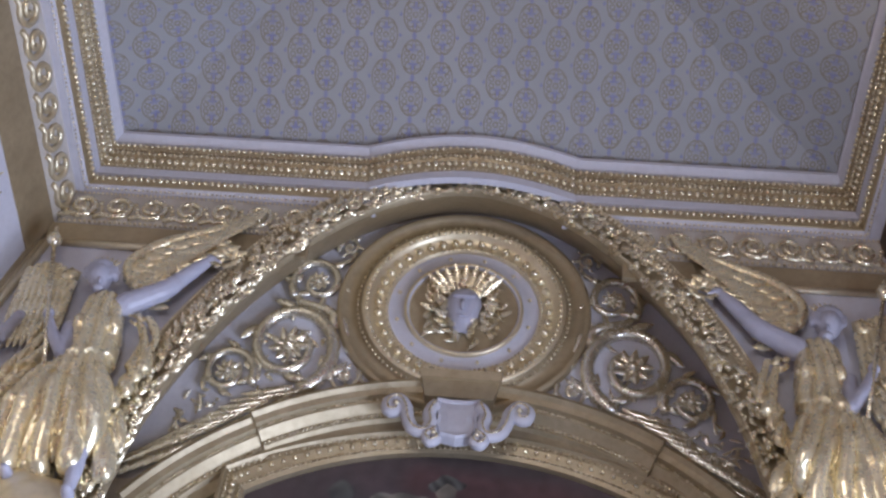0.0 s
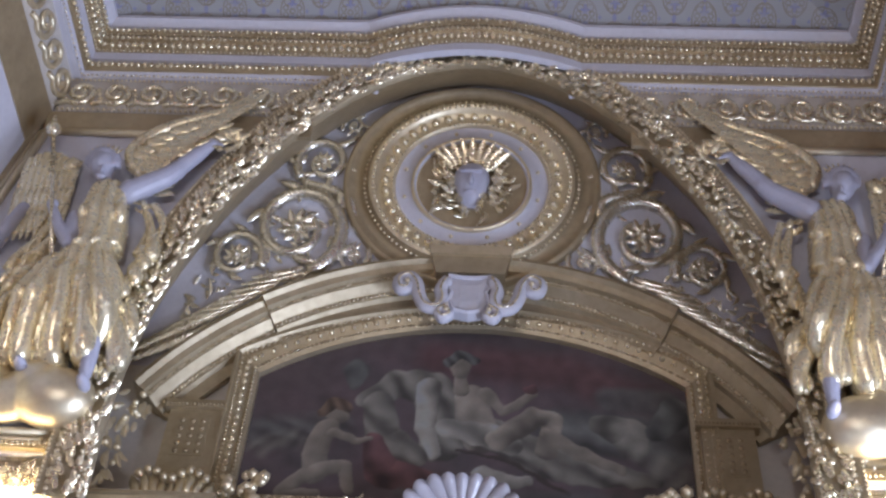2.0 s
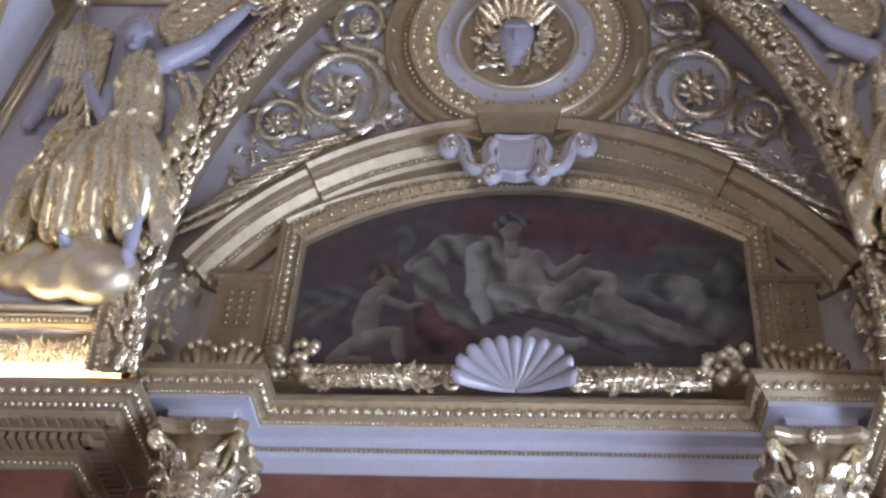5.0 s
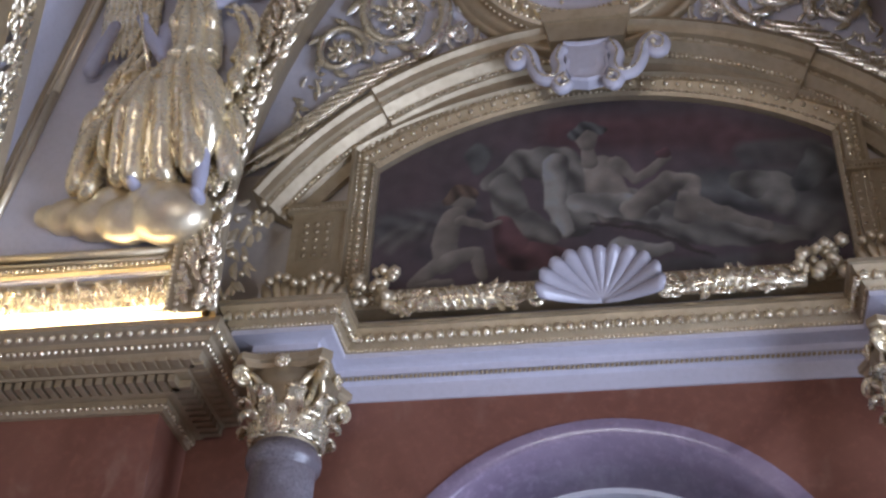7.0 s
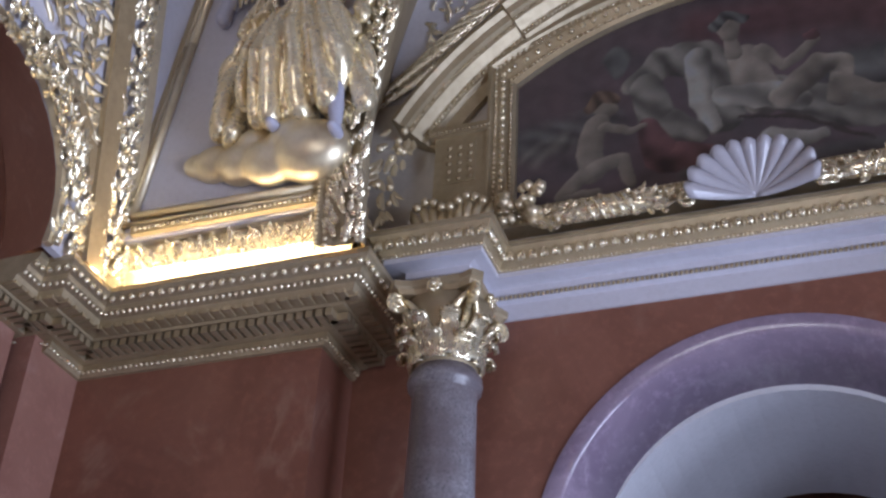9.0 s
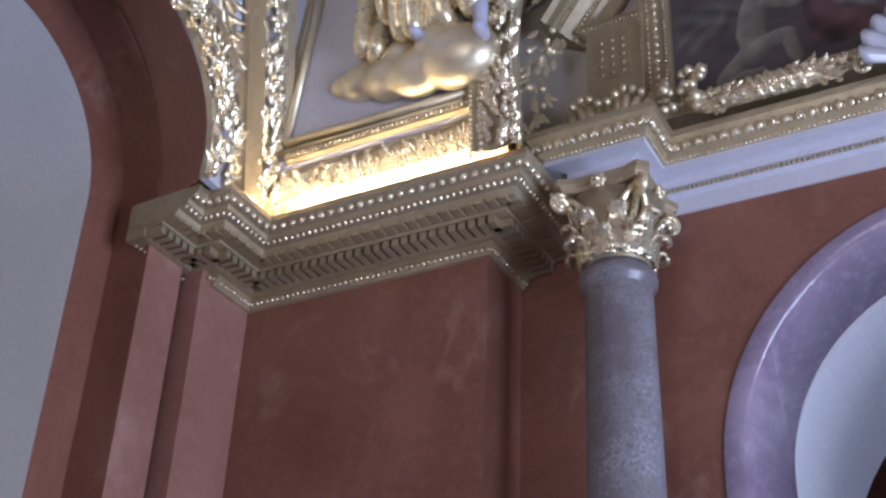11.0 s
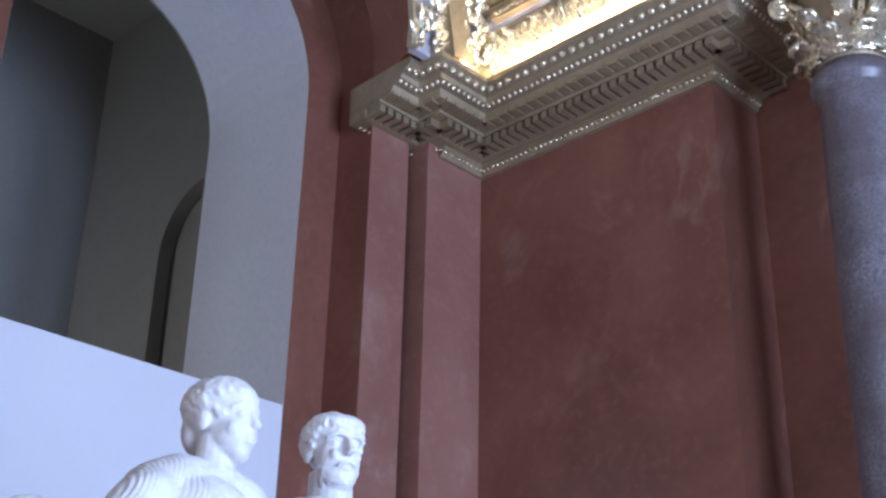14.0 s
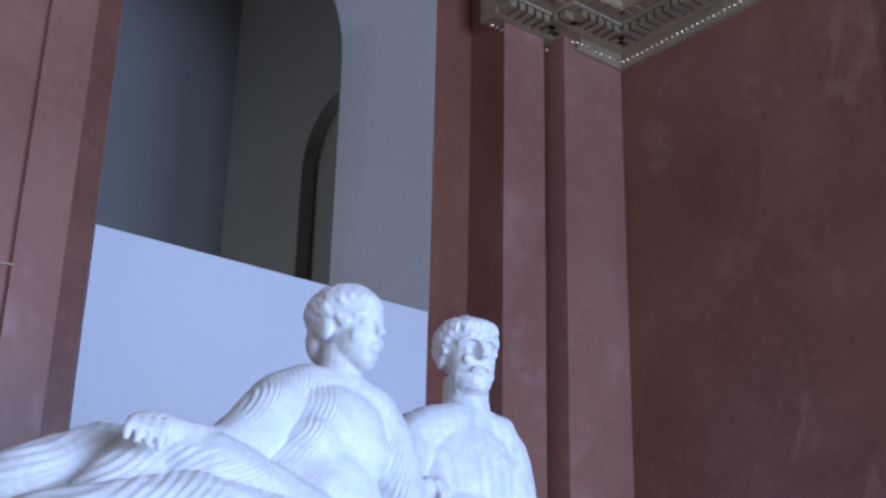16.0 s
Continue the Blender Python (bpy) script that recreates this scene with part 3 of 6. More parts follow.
def great_arch():
    # soffit from the garland back to the lunette
    bm = bmesh.new()
    n = len(ARCH_IN)
    mid = [tuple((Vector(a) * 0.55 + Vector(b) * 0.45)) for a, b in zip(ARCH_IN, LUN_IN)]
    rings(bm, [list(ARCH_IN), mid, list(LUN_IN)], closed=False, caps=False)
    child("soffit", bm, MATT, arch, "plain matt gilded arch soffit", True)
    # stepped bands carrying the garland
    bm = bmesh.new()
    def shift(path, k, d):
        out = []
        for (x, y, z) in path:
            out.append((CX + (x - CX) * k, y - d, z))
        return out
    rings(bm, [list(ARCH_IN), shift(ARCH_IN, 1.0, 0.05), shift(ARCH_IN, 1.015, 0.07), shift(ARCH, 0.985, 0.05), shift(ARCH, 1.03, 0.05), shift(ARCH, 1.045, 0.09), shift(ARCH, 1.055, 0.06), shift(ARCH_OUT, 0.97, 0.06), shift(ARCH_OUT, 0.975, 0.09), shift(ARCH_OUT, 0.99, 0.08), list(ARCH_OUT)], closed=False, caps=False)
    child("arch_band", bm, OLDGOLD, arch, "gilded stepped arch band", True)
    garland("garland", [(x, y - 0.05, z) for x, y, z in ARCH], lambda p: PAN, 0.20, 0.11, arch, 0.021, "burnished gilded leaf and fruit garland", BRIGHT, 3)
    s = Soup()
    for path, k, rad, gap in ((ARCH_OUT, 0.985, 0.015, 0.036), (ARCH_OUT, 0.96, 0.020, 0.05), (ARCH_IN, 1.012, 0.014, 0.034)):
        for a, b in zip(path, path[1:]):
            a, b = Vector(a), Vector(b)
            m = max(1, round((b - a).length / gap))
            for i in range(m):
                p = a + (b - a) * (i / m)
                s.lump((CX + (p.x - CX) * k, p.y - 0.085, p.z), rad)
    s.make("beading", GOLD, arch, "fine gilded bead rows", kind="stuff")
    s = Soup()
    for a, b in zip(ARCH_OUT, ARCH_OUT[1:]):
        a, b = Vector(a), Vector(b)
        m = max(1, round((b - a).length / 0.055))
        for i in range(m):
            p = a + (b - a) * (i / m)
            s.leaf((CX + (p.x - CX) * 0.945, p.y - 0.065, p.z), (b - a).normalized() * 0.6 + PAN.cross(b - a).normalized() * 0.5, PAN, 0.075, 0.045, 0.2, 0, 0.8, 3)
    s.make("leaf_edging", OLDGOLD, arch, "small gilded leaf tips", kind="stuff")
    for sd in (-1, 1):
        foot = [(CX + sd * 2.54, 6.80, 7.98), (CX + sd * 2.62, 6.76, 7.65), (CX + sd * 2.68, 6.72, 7.3), (CX + sd * 2.72, 6.68, 6.95)]
        garland("inner_garland", foot, lambda p: Vector((-sd * 0.5, -0.85, 0)), 0.22, 0.10, arch, 0.03, "gilded leaf band of the inner arch", GOLD, 8)


great_arch()

# ---------------------------------------------------------------- lunette medallion
MC = Vector((CX + 0.0, lu(10.42), 10.42))


def mp(r, a, d=0.0, sq=0.91):
    r *= 1.01
    return MC + Vector((1, 0, 0)) * (r * math.cos(a)) + LUV * (r * sq * math.sin(a)) + LUN * d


def ring_profile(prof, n=72):
    bm = bmesh.new()
    loops = [[mp(r, 2 * math.pi * k / n, d) for r, d in prof] for k in range(n)]
    loops.append(loops[0])
    rings(bm, loops, closed=False, caps=False)
    bmesh.ops.remove_doubles(bm, verts=bm.verts, dist=0.0004)
    return bm


def disc(r, d, n=48):
    bm = bmesh.new()
    bm.faces.new([bm.verts.new(mp(r, 2 * math.pi * k / n, d)) for k in range(n)])
    return bm


med = thing("medallion", tuple(MC), "round gilded medallion with leaves and a pale mask", "medallion")
child("outer_ring", ring_profile([(1.17, 0.0), (1.16, 0.07), (1.13, 0.10), (1.10, 0.06), (0.99, 0.02), (0.97, 0.07), (0.93, 0.12)]), MATT, med, "broad matt gilded ring", True)
child("bead_ring", ring_profile([(0.93, 0.12), (0.90, 0.14), (0.86, 0.10), (0.82, 0.07), (0.74, 0.05), (0.72, 0.06), (0.70, 0.04), (0.69, 0.02)]), GOLD, med, "gilded moulded ring", True)
child("white_ring", ring_profile([(0.695, 0.02), (0.55, 0.02), (0.54, 0.05), (0.51, 0.06), (0.50, 0.02)]), [LILAC], med, "lilac painted ring", True)
child("inner_disc", disc(0.51, 0.015), MATT, med, "matt gilded disc")
child("inner_rim", ring_profile([(0.55, 0.015), (0.545, 0.055), (0.52, 0.065), (0.495, 0.015)]), GOLD, med, "gilded rim", True)
s = Soup()
for k in range(40):
    s.lump(mp(0.78, 2 * math.pi * k / 40, 0.075), 0.046)
s.pieces("bead", BRIGHT, med)
s = Soup()
for k in range(96):
    a = 2 * math.pi * k / 96
    s.lump(mp(0.885, a, 0.13), (0.02, 0.02, 0.028))
for k in range(110):
    s.lump(mp(0.965, 2 * math.pi * k / 110, 0.08), 0.017)
    s.lump(mp(0.715, 2 * math.pi * k / 110, 0.06), 0.013)
s.make("fine_beading", BRIGHT, med, "burnished gilded beads", kind="stuff")
for k in range(12):
    s = Soup()
    s.lump(mp(0.62, 2 * math.pi * (k + 0.5) / 12, 0.03), 0.020)
    s.make("stud", GOLD, med)
r4 = random.Random(9)
ROTL = Matrix((Vector((1, 0, 0)), LUV, LUN)).transposed()
for k in range(84):
    a = 2 * math.pi * k / 28 + r4.uniform(-0.12, 0.12)
    tier = k // 28
    b = a + r4.uniform(-1.1, 1.1)
    d = Vector((math.cos(b), 0, 0)) + LUV * math.sin(b)
    s = Soup()
    s.leaf(mp((0.30, 0.23, 0.17)[tier] + r4.uniform(-0.04, 0.05), a, 0.03 + 0.03 * tier), d, LUN, r4.uniform(0.10, 0.16), r4.uniform(0.05, 0.08), r4.uniform(0.2, 0.6), r4.uniform(-0.9, 0.9), 0.9, 5)
    s.make("acanthus_leaf", BRIGHT, med)
for k in range(9):
    a = math.pi * (0.2 + 0.6 * k / 8)
    s = Soup()
    s.leaf(mp(0.2, a, 0.12), Vector((math.cos(a) * 0.6, 0, 0)) + LUV, LUN, 0.24, 0.085, 0.3, 0.5 * math.cos(a), 0.9, 6)
    s.make("plume", BRIGHT, med)


def mask():
    bm = bmesh.new()
    prof = [(-0.19, 0.02, 0.01), (-0.17, 0.055, 0.06), (-0.12, 0.08, 0.10), (-0.04, 0.10, 0.125), (0.04, 0.115, 0.13), (0.10, 0.11, 0.12), (0.15, 0.08, 0.09), (0.17, 0.02, 0.05)]
    loops = []
    prof = [(v * 1.25 - 0.03, w * 1.45, d * 1.1) for v, w, d in prof]
    for v, w, d in prof:
        loops.append([MC + Vector((w * math.cos(t), 0, 0)) + LUV * v + LUN * (0.05 + d * max(0.0, math.sin(t))) for t in (math.pi * i / 10 for i in range(11))])
    rings(bm, loops, closed=False, caps=False)
    for c, r in ((MC + LUV * -0.05 + LUN * 0.20, (0.028, 0.06, 0.035)), (MC + LUV * 0.05 + LUN * 0.185, (0.12, 0.02, 0.025)), (MC + LUV * -0.15 + LUN * 0.165, (0.055, 0.018, 0.02))):
        blob(bm, c, r, ROTL, 2)
    return bm


child("mask", mask(), FLESH, med, "pale painted stucco mask", True)

# ---------------------------------------------------------------- scroll work on the lunette


def scrollwork(side):
    ob = thing("scroll_relief", (CX + side * 1.8, lu(9.4), 9.4), "gilded acanthus scroll relief on lilac plaster", "relief", "scroll reliefs")
    r = random.Random(20 + side)

    def L(x, z, d=0.03):
        return Vector((CX + side * x, lu(z), z)) + LUN * d

    def one_leaf(p, d, length, width, curl=0.15, bend=0.0, name="leaf"):
        s = Soup()
        s.leaf(p, d, LUN, length, width, curl, bend, 0.9, 6)
        s.make(name, LITGOLD, ob)

    def scroll(cx, cz, r0, r1, a0, turns, rad, bloom):
        s = Soup()
        pts = [L(x, z, 0.04) for x, z in spiral(cx, cz, r0, r1, a0, turns, 40)]
        n = len(pts)
        s.tube(pts, [rad * (1.1 - 0.55 * i / n) for i in range(n)], 8)
        s.make("scroll", LITGOLD, ob)
        for i in range(3, n - 8, 5):
            d = (pts[i + 1] - pts[i - 1]).normalized()
            o = (pts[i] - L(cx, cz, 0.04)).normalized()
            one_leaf(pts[i] + o * rad * 0.4, d + o * 0.75, rad * 3.4, rad * 1.5, 0.08, 0.3 * side, "scroll_leaf")
            if i % 8 == 3:
                one_leaf(pts[i] - o * rad * 0.3, d - o * 0.8, rad * 2.6, rad * 1.4, 0.1, 0, "scroll_leaf")
        for k in range(9):
            a = 2 * math.pi * k / 9 + 0.2
            c = L(cx, cz, 0.05)
            one_leaf(c, L(cx + math.cos(a), cz + math.sin(a), 0.05) - c, bloom, bloom * 0.5, 0.2, 0.2, "petal")
        s = Soup()
        s.lump(L(cx, cz, 0.08), bloom * 0.32)
        s.make("rosette_heart", LITGOLD, ob)

    scroll(1.55, 9.93, 0.45, 0.15, -1.9, -1.35, 0.066, 0.19)
    scroll(2.06, 9.64, 0.25, 0.07, 3.6, -1.35, 0.045, 0.12)
    scroll(1.37, 10.60, 0.26, 0.06, -0.7, 1.35, 0.045, 0.11)
    scroll(1.02, 9.66, 0.15, 0.04, 2.6, 1.2, 0.026, 0.06)
    scroll(1.13, 11.0, 0.11, 0.03, -0.5, 1.2, 0.022, 0.05)
    s = Soup()
    s.tube([L(1.0, 9.9), L(1.08, 10.2), L(1.25, 10.32), L(1.5, 10.38), L(1.6, 10.47)], [0.03, 0.045, 0.05, 0.045, 0.03], 8)
    s.tube([L(1.15, 9.50), L(1.4, 9.50), L(1.7, 9.42), L(2.05, 9.27), L(2.4, 9.05), L(2.7, 8.85), L(2.95, 8.62)], [0.02, 0.028, 0.03, 0.026, 0.022, 0.016, 0.008], 8)
    s.tube([L(1.25, 10.78), L(1.12, 10.85), L(1.05, 10.95)], [0.03, 0.025, 0.015], 6)
    s.make("stem", LITGOLD, ob)
    for k in range(15):          # the long acanthus frond running into the corner
        t = k / 14
        x, z = 1.45 + 1.42 * t, 9.50 - 0.80 * t - 0.05 * math.sin(t * 3.1)
        d = L(x + 0.25, z - 0.13) - L(x, z)
        for sg in (-1, 1):
            one_leaf(L(x, z + sg * 0.045 * (1 - 0.6 * t), 0.04), d + LUV * (sg * 0.035 * (1 - 0.5 * t)), 0.46 * (1 - 0.45 * t), 0.085 * (1 - 0.3 * t), 0.03, -sg * side * 0.12)
    for k in range(110):          # tendrils with small leaves and berries filling the field
        x = r.uniform(0.95, 2.5)
        z = r.uniform(9.5 - max(0, x - 1.5) * 0.55, 11.05 - (x - 0.75) * 1.02)
        if min(abs(math.hypot(x - a, z - b) - q) for a, b, q in ((1.55, 9.93, 0.38), (2.06, 9.64, 0.2), (1.37, 10.6, 0.2))) < 0.05 or math.hypot(x, (z - 10.42) * 1.05) < 1.22:
            continue
        a = r.uniform(0, 6.3)
        if k % 3 == 0:
            s = Soup()
            s.lump(L(x, z, 0.03), r.uniform(0.018, 0.028))
            s.make("berry", LITGOLD, ob)
        else:
            one_leaf(L(x, z, 0.01), Vector((math.cos(a), 0, 0)) + LUV * math.sin(a), r.uniform(0.08, 0.15), r.uniform(0.035, 0.05), 0.2, r.uniform(-0.6, 0.6))


scrollwork(-1)
scrollwork(1)

# ---------------------------------------------------------------- segmental pediment over the painting
ped = thing("arched_pediment", (CX, 6.95, 8.1), "gilded segmental arched cornice with lilac corners", "cornice")
PC = (CX + 0.03, 6.57)


def arc_sweep(bm, prof, a0, a1, n, c=PC, y=7.1, mi=0):
    loops = []
    for k in range(n + 1):
        a = radians(a0 + (a1 - a0) * k / n)
        loops.append([(c[0] + r * math.sin(a), y - d, c[1] + r * math.cos(a)) for r, d in prof])
    vs = rings(bm, loops, closed=False, caps=False, mi=mi)
    for lp in (vs[0], vs[-1]):
        bm.faces.new(lp).material_index = mi


PROF = [(3.10, 0.0), (3.10, 0.32), (3.06, 0.33), (3.03, 0.29), (2.98, 0.27), (2.97, 0.22), (2.94, 0.21), (2.88, 0.12), (2.84, 0.11), (2.82, 0.07), (2.72, 0.05), (2.72, 0.0)]
for nm, a0, a1, k, d in (("cornice_wing", -59.5, -35, 0, 0.0), ("cornice_crown", -35, 35, 0, 0.06), ("cornice_wing", 35, 59.5, 0, 0.0)):
    bm = bmesh.new()
    arc_sweep(bm, [(r, max(0, p) + (d if p else 0)) for r, p in PROF], a0, a1, 26)
    child(nm, bm, OLDGOLD, ped, "", False)
s = Soup()
for k in range(150):
    a = radians(-58 + 116 * k / 149)
    d = 0.19 if abs(math.degrees(a)) < 35 else 0.13
    s.lump((PC[0] + 2.86 * math.sin(a), 7.1 - d, PC[1] + 2.86 * math.cos(a)), (0.017, 0.017, 0.02))
for k in range(240):
    a = radians(-59 + 118 * k / 239)
    d = 0.29 if abs(math.degrees(a)) < 35 else 0.23
    s.lump((PC[0] + 2.955 * math.sin(a), 7.1 - d, PC[1] + 2.955 * math.cos(a)), 0.011)
s.make("beading", BRIGHT, ped, "small gilded beads", kind="stuff")


def keystone():
    bm = bmesh.new()
    for w0, w1, z0, z1, y in ((0.30, 0.34, 9.42, 9.60, 6.70), (0.35, 0.37, 9.60, 9.68, 6.64)):
        rings(bm, [[(PC[0] - w0, y, z0), (PC[0] + w0, y, z0), (PC[0] + w0, 7.1, z0), (PC[0] - w0, 7.1, z0)], [(PC[0] - w1, y - 0.03, z1), (PC[0] + w1, y - 0.03, z1), (PC[0] + w1, 7.1, z1), (PC[0] - w1, 7.1, z1)]])
    return bm


child("keystone", keystone(), OLDGOLD, ped, "gilded keystone block")

cart = thing("cartouche", (PC[0], 6.7, 9.1), "white scrolled stucco cartouche with gilded edges", "cartouche")


def cartouche():
    bm = bmesh.new()
    out = [(-0.17, 9.37), (-0.06, 9.35), (0.06, 9.35), (0.17, 9.37), (0.19, 9.28), (0.15, 9.18), (0.16, 9.08), (0.12, 8.98), (0, 8.95), (-0.12, 8.98), (-0.16, 9.08), (-0.15, 9.18), (-0.19, 9.28)]
    loops = [[(PC[0] + x * k, y, 9.16 + (z - 9.16) * k) for x, z in out] for k, y in ((1.12, 6.80), (1.12, 6.70), (1.06, 6.675), (0.96, 6.68), (0.92, 6.70), (0.5, 6.69))]
    rings(bm, loops)
    return bm


child("shield", cartouche(), LILAC, cart, "white stucco shield")
for sx in (-1, 1):
    arm = [(0.17, 9.00), (0.25, 8.93), (0.21, 8.86), (0.15, 8.90), (0.18, 8.94)]
    strap = [(0.19, 9.33), (0.24, 9.20), (0.22, 9.08), (0.26, 8.98), (0.36, 9.0), (0.42, 9.12), (0.45, 9.26), (0.52, 9.35), (0.60, 9.30), (0.59, 9.20), (0.53, 9.20), (0.53, 9.26)]
    for nm, line, wide in (("volute", arm, 0.04), ("scroll_strap", strap, 0.06)):
        bm = bmesh.new()
        pts = glide([Vector((PC[0] + sx * x, 6.70, z)) for x, z in line], 4)
        n = len(pts)
        loops = []
        for lp, p, i in zip(tube_loops(pts, 1.0, 10), pts, range(n)):
            r0 = wide * (0.8 if i in (0, n - 1) else 1.0)
            loops.append([p + Vector(((q - p).x * r0, (q - p).y * 0.05, (q - p).z * r0)) for q in lp])
        rings(bm, loops)
        child(nm, bm, LILAC, cart, "", True)
        s = Soup()
        s.tube([p + Vector((0, -0.05, 0)) for p in pts], 0.010, 5)
        s.lump(pts[-1] + Vector((0, -0.05, 0)), 0.028)
        s.make(nm + "_edge", BRIGHT, cart)

# ---------------------------------------------------------------- painting in its gilded frame
pic = thing("lunette_painting", (CX, 7.08, 7.25), "dark arched painting of pale draped shapes in a gilded frame", "painting")
PX0, PX1, PZ0, PZ1, PZT = -1.87, 1.66, 7.26, 8.50, 9.07
PM, PR = (PX0 + PX1) / 2, 2.96


def pic_outline(g, n=28):
    """Outline of the picture grown by g, from the lower left, clockwise."""
    h = (PX1 - PX0) / 2 + g
    out = [(PM - h, PZ0 - g)]
    for k in range(n + 1):
        x = -h + 2 * h * k / n
        out.append((PM + x, PZT + g - PR + math.sqrt(max(0, (PR + 0) ** 2 - x * x * (((PX1 - PX0) / 2) / h) ** 2))))
    out.append((PM + h, PZ0 - g))
    return out


bm = bmesh.new()
rings(bm, [[(x, y, z) for x, z in pic_outline(0.01)] for y in (7.092, 7.11)])
child("canvas_back", bm, MATT, pic, "dark backing of the canvas")
bm = bmesh.new()
fr = [(0.0, 7.085), (0.0, 7.03), (0.03, 7.01), (0.06, 7.03), (0.13, 6.99), (0.17, 7.0), (0.19, 6.96), (0.215, 6.96), (0.22, 7.1)]
loops = [[(x, y, z) for x, z in pic_outline(g)] for g, y in fr]
rings(bm, loops, closed=True, caps=False)
child("picture_frame", bm, OLDGOLD, pic, "gilded moulded frame", False)
s = Soup()
for g, y, st, sz in ((0.10, 6.995, 0.075, (0.026, 0.02, 0.03)), (0.155, 6.985, 0.045, (0.014, 0.014, 0.014)), (0.035, 7.005, 0.04, (0.012, 0.012, 0.012))):
    o = pic_outline(g, 40)
    o.append(o[0])
    for a, b in zip(o, o[1:]):
        d = math.dist(a, b)
        n = max(1, round(d / st))
        for k in range(n):
            s.lump((a[0] + (b[0] - a[0]) * k / n, y, a[1] + (b[1] - a[1]) * k / n), sz)
s.make("frame_ornament", BRIGHT, pic, "gilded leaf and bead ornament of the frame", kind="stuff")


def painted_surface():
    """The canvas: broad soft brush forms laid over one another on a dark ground, as vertex paint."""
    nx, nz = 300, 150
    h = (PX1 - PX0) / 2
    gx, gv = np.meshgrid(np.linspace(PX0, PX1, nx), np.linspace(0, 1, nz))
    top = PZT - PR + np.sqrt(PR ** 2 - (gx - PM) ** 2)
    gz = PZ0 + (top - PZ0) * gv
    wob = np.array([[noise.noise(Vector((a * 3.1, b * 3.1, 0.0))) for a, b in zip(ra, rb)] for ra, rb in zip(gx, gz)])
    fine = np.array([[noise.noise(Vector((a * 9.0, b * 9.0, 4.0))) for a, b in zip(ra, rb)] for ra, rb in zip(gx, gz)])
    col = np.zeros((nz, nx, 3)) + np.array((0.046, 0.034, 0.037))
    col += (np.clip(wob, -0.5, 0.6)[..., None] * np.array((0.020, 0.010, 0.012)))

    def form(pts, rad, tint, folds=0.0, way=0.0, soft=0.10, cover=0.97):
        """A rounded brush form along a line, lighter towards the upper left, with painted folds."""
        nonlocal col
        x, z = gx + 0.03 * wob, gz + 0.03 * fine
        best = np.full(gx.shape, 9.0)
        lx, lz = np.zeros(gx.shape), np.zeros(gx.shape)
        rads = rad if isinstance(rad, tuple) else (rad,) * len(pts)
        for (a, b), (c, d), r0, r1 in zip(pts, pts[1:], rads, rads[1:]):
            ex, ez = c - a, d - b
            t = np.clip(((x - a) * ex + (z - b) * ez) / (ex * ex + ez * ez + 1e-9), 0, 1)
            rr = r0 + (r1 - r0) * t
            ox, oz = (x - a - ex * t) / rr, (z - b - ez * t) / rr
            q = np.hypot(ox, oz)
            near = q < best
            best, lx, lz = np.where(near, q, best), np.where(near, ox, lx), np.where(near, oz, lz)
        alpha = np.clip((1 - best) / soft, 0, 1) * cover
        tone = 0.72 + 0.30 * lz - 0.22 * lx + 0.10 * fine
        if folds:
            tone = tone + 0.34 * np.sin((x * math.cos(way) + z * math.sin(way)) * folds + 2.2 * wob)
        paint_col = np.array(tint) * np.clip(tone, 0.22, 1.3)[..., None]
        col = col * (1 - alpha[..., None]) + paint_col * alpha[..., None]

    skin, cloth, pale, dim, red = (0.135, 0.118, 0.098), (0.098, 0.092, 0.080), (0.155, 0.145, 0.128), (0.060, 0.062, 0.060), (0.075, 0.036, 0.038)
    form([(-0.4, 8.75), (0.7, 8.65), (1.3, 8.35)], 0.26, red, cover=0.8, soft=0.6)
    form([(-1.75, 7.9), (-1.2, 8.0)], 0.2, dim, 40, 1.2, cover=0.7, soft=0.6)
    form([(0.6, 8.05), (1.5, 7.95)], (0.25, 0.32), dim, 16, 1.3, soft=0.4, cover=0.9)
    form([(1.05, 8.38), (1.5, 8.35)], 0.16, dim, soft=0.4, cover=0.8)
    form([(-1.08, 8.6), (-1.06, 8.42)], (0.13, 0.05), dim, 30, 0.3, soft=0.3)
    form([(0.95, 8.12), (1.18, 8.02), (1.2, 7.9)], (0.10, 0.17, 0.14), cloth, 9, 0.5)
    form([(1.40, 8.05), (1.56, 8.25)], (0.10, 0.16), dim, 24, 0.4)
    form([(1.3, 7.8), (1.5, 7.62)], 0.16, cloth, 34, -0.8, soft=0.5, cover=0.7)
    form([(-0.95, 8.28), (-0.7, 8.48), (-0.42, 8.42), (-0.3, 8.1), (-0.32, 7.85)], (0.09, 0.16, 0.20, 0.22, 0.18), cloth, 27, 0.5)
    form([(-0.85, 8.25), (-0.78, 7.9), (-0.5, 7.72)], (0.13, 0.16, 0.10), cloth, 30, 0.9)
    form([(-0.85, 7.85), (-0.75, 7.55), (-0.45, 7.5)], (0.10, 0.15, 0.12), red, 22, 0.4)
    form([(-0.45, 8.44), (-0.46, 8.0), (-0.36, 7.75)], (0.11, 0.09, 0.05), pale, 18, 0.2)
    form([(0.1, 7.98), (0.5, 7.72), (0.95, 7.62), (1.35, 7.55)], (0.16, 0.18, 0.14, 0.06), cloth, 30, 1.0)
    form([(-0.1, 8.35), (-0.06, 8.1), (0.0, 7.95)], (0.14, 0.17, 0.18), skin, 12, 0.9)
    form([(-0.28, 8.02), (0.1, 7.95), (0.25, 7.86)], (0.10, 0.13, 0.10), pale, 20, 1.2)
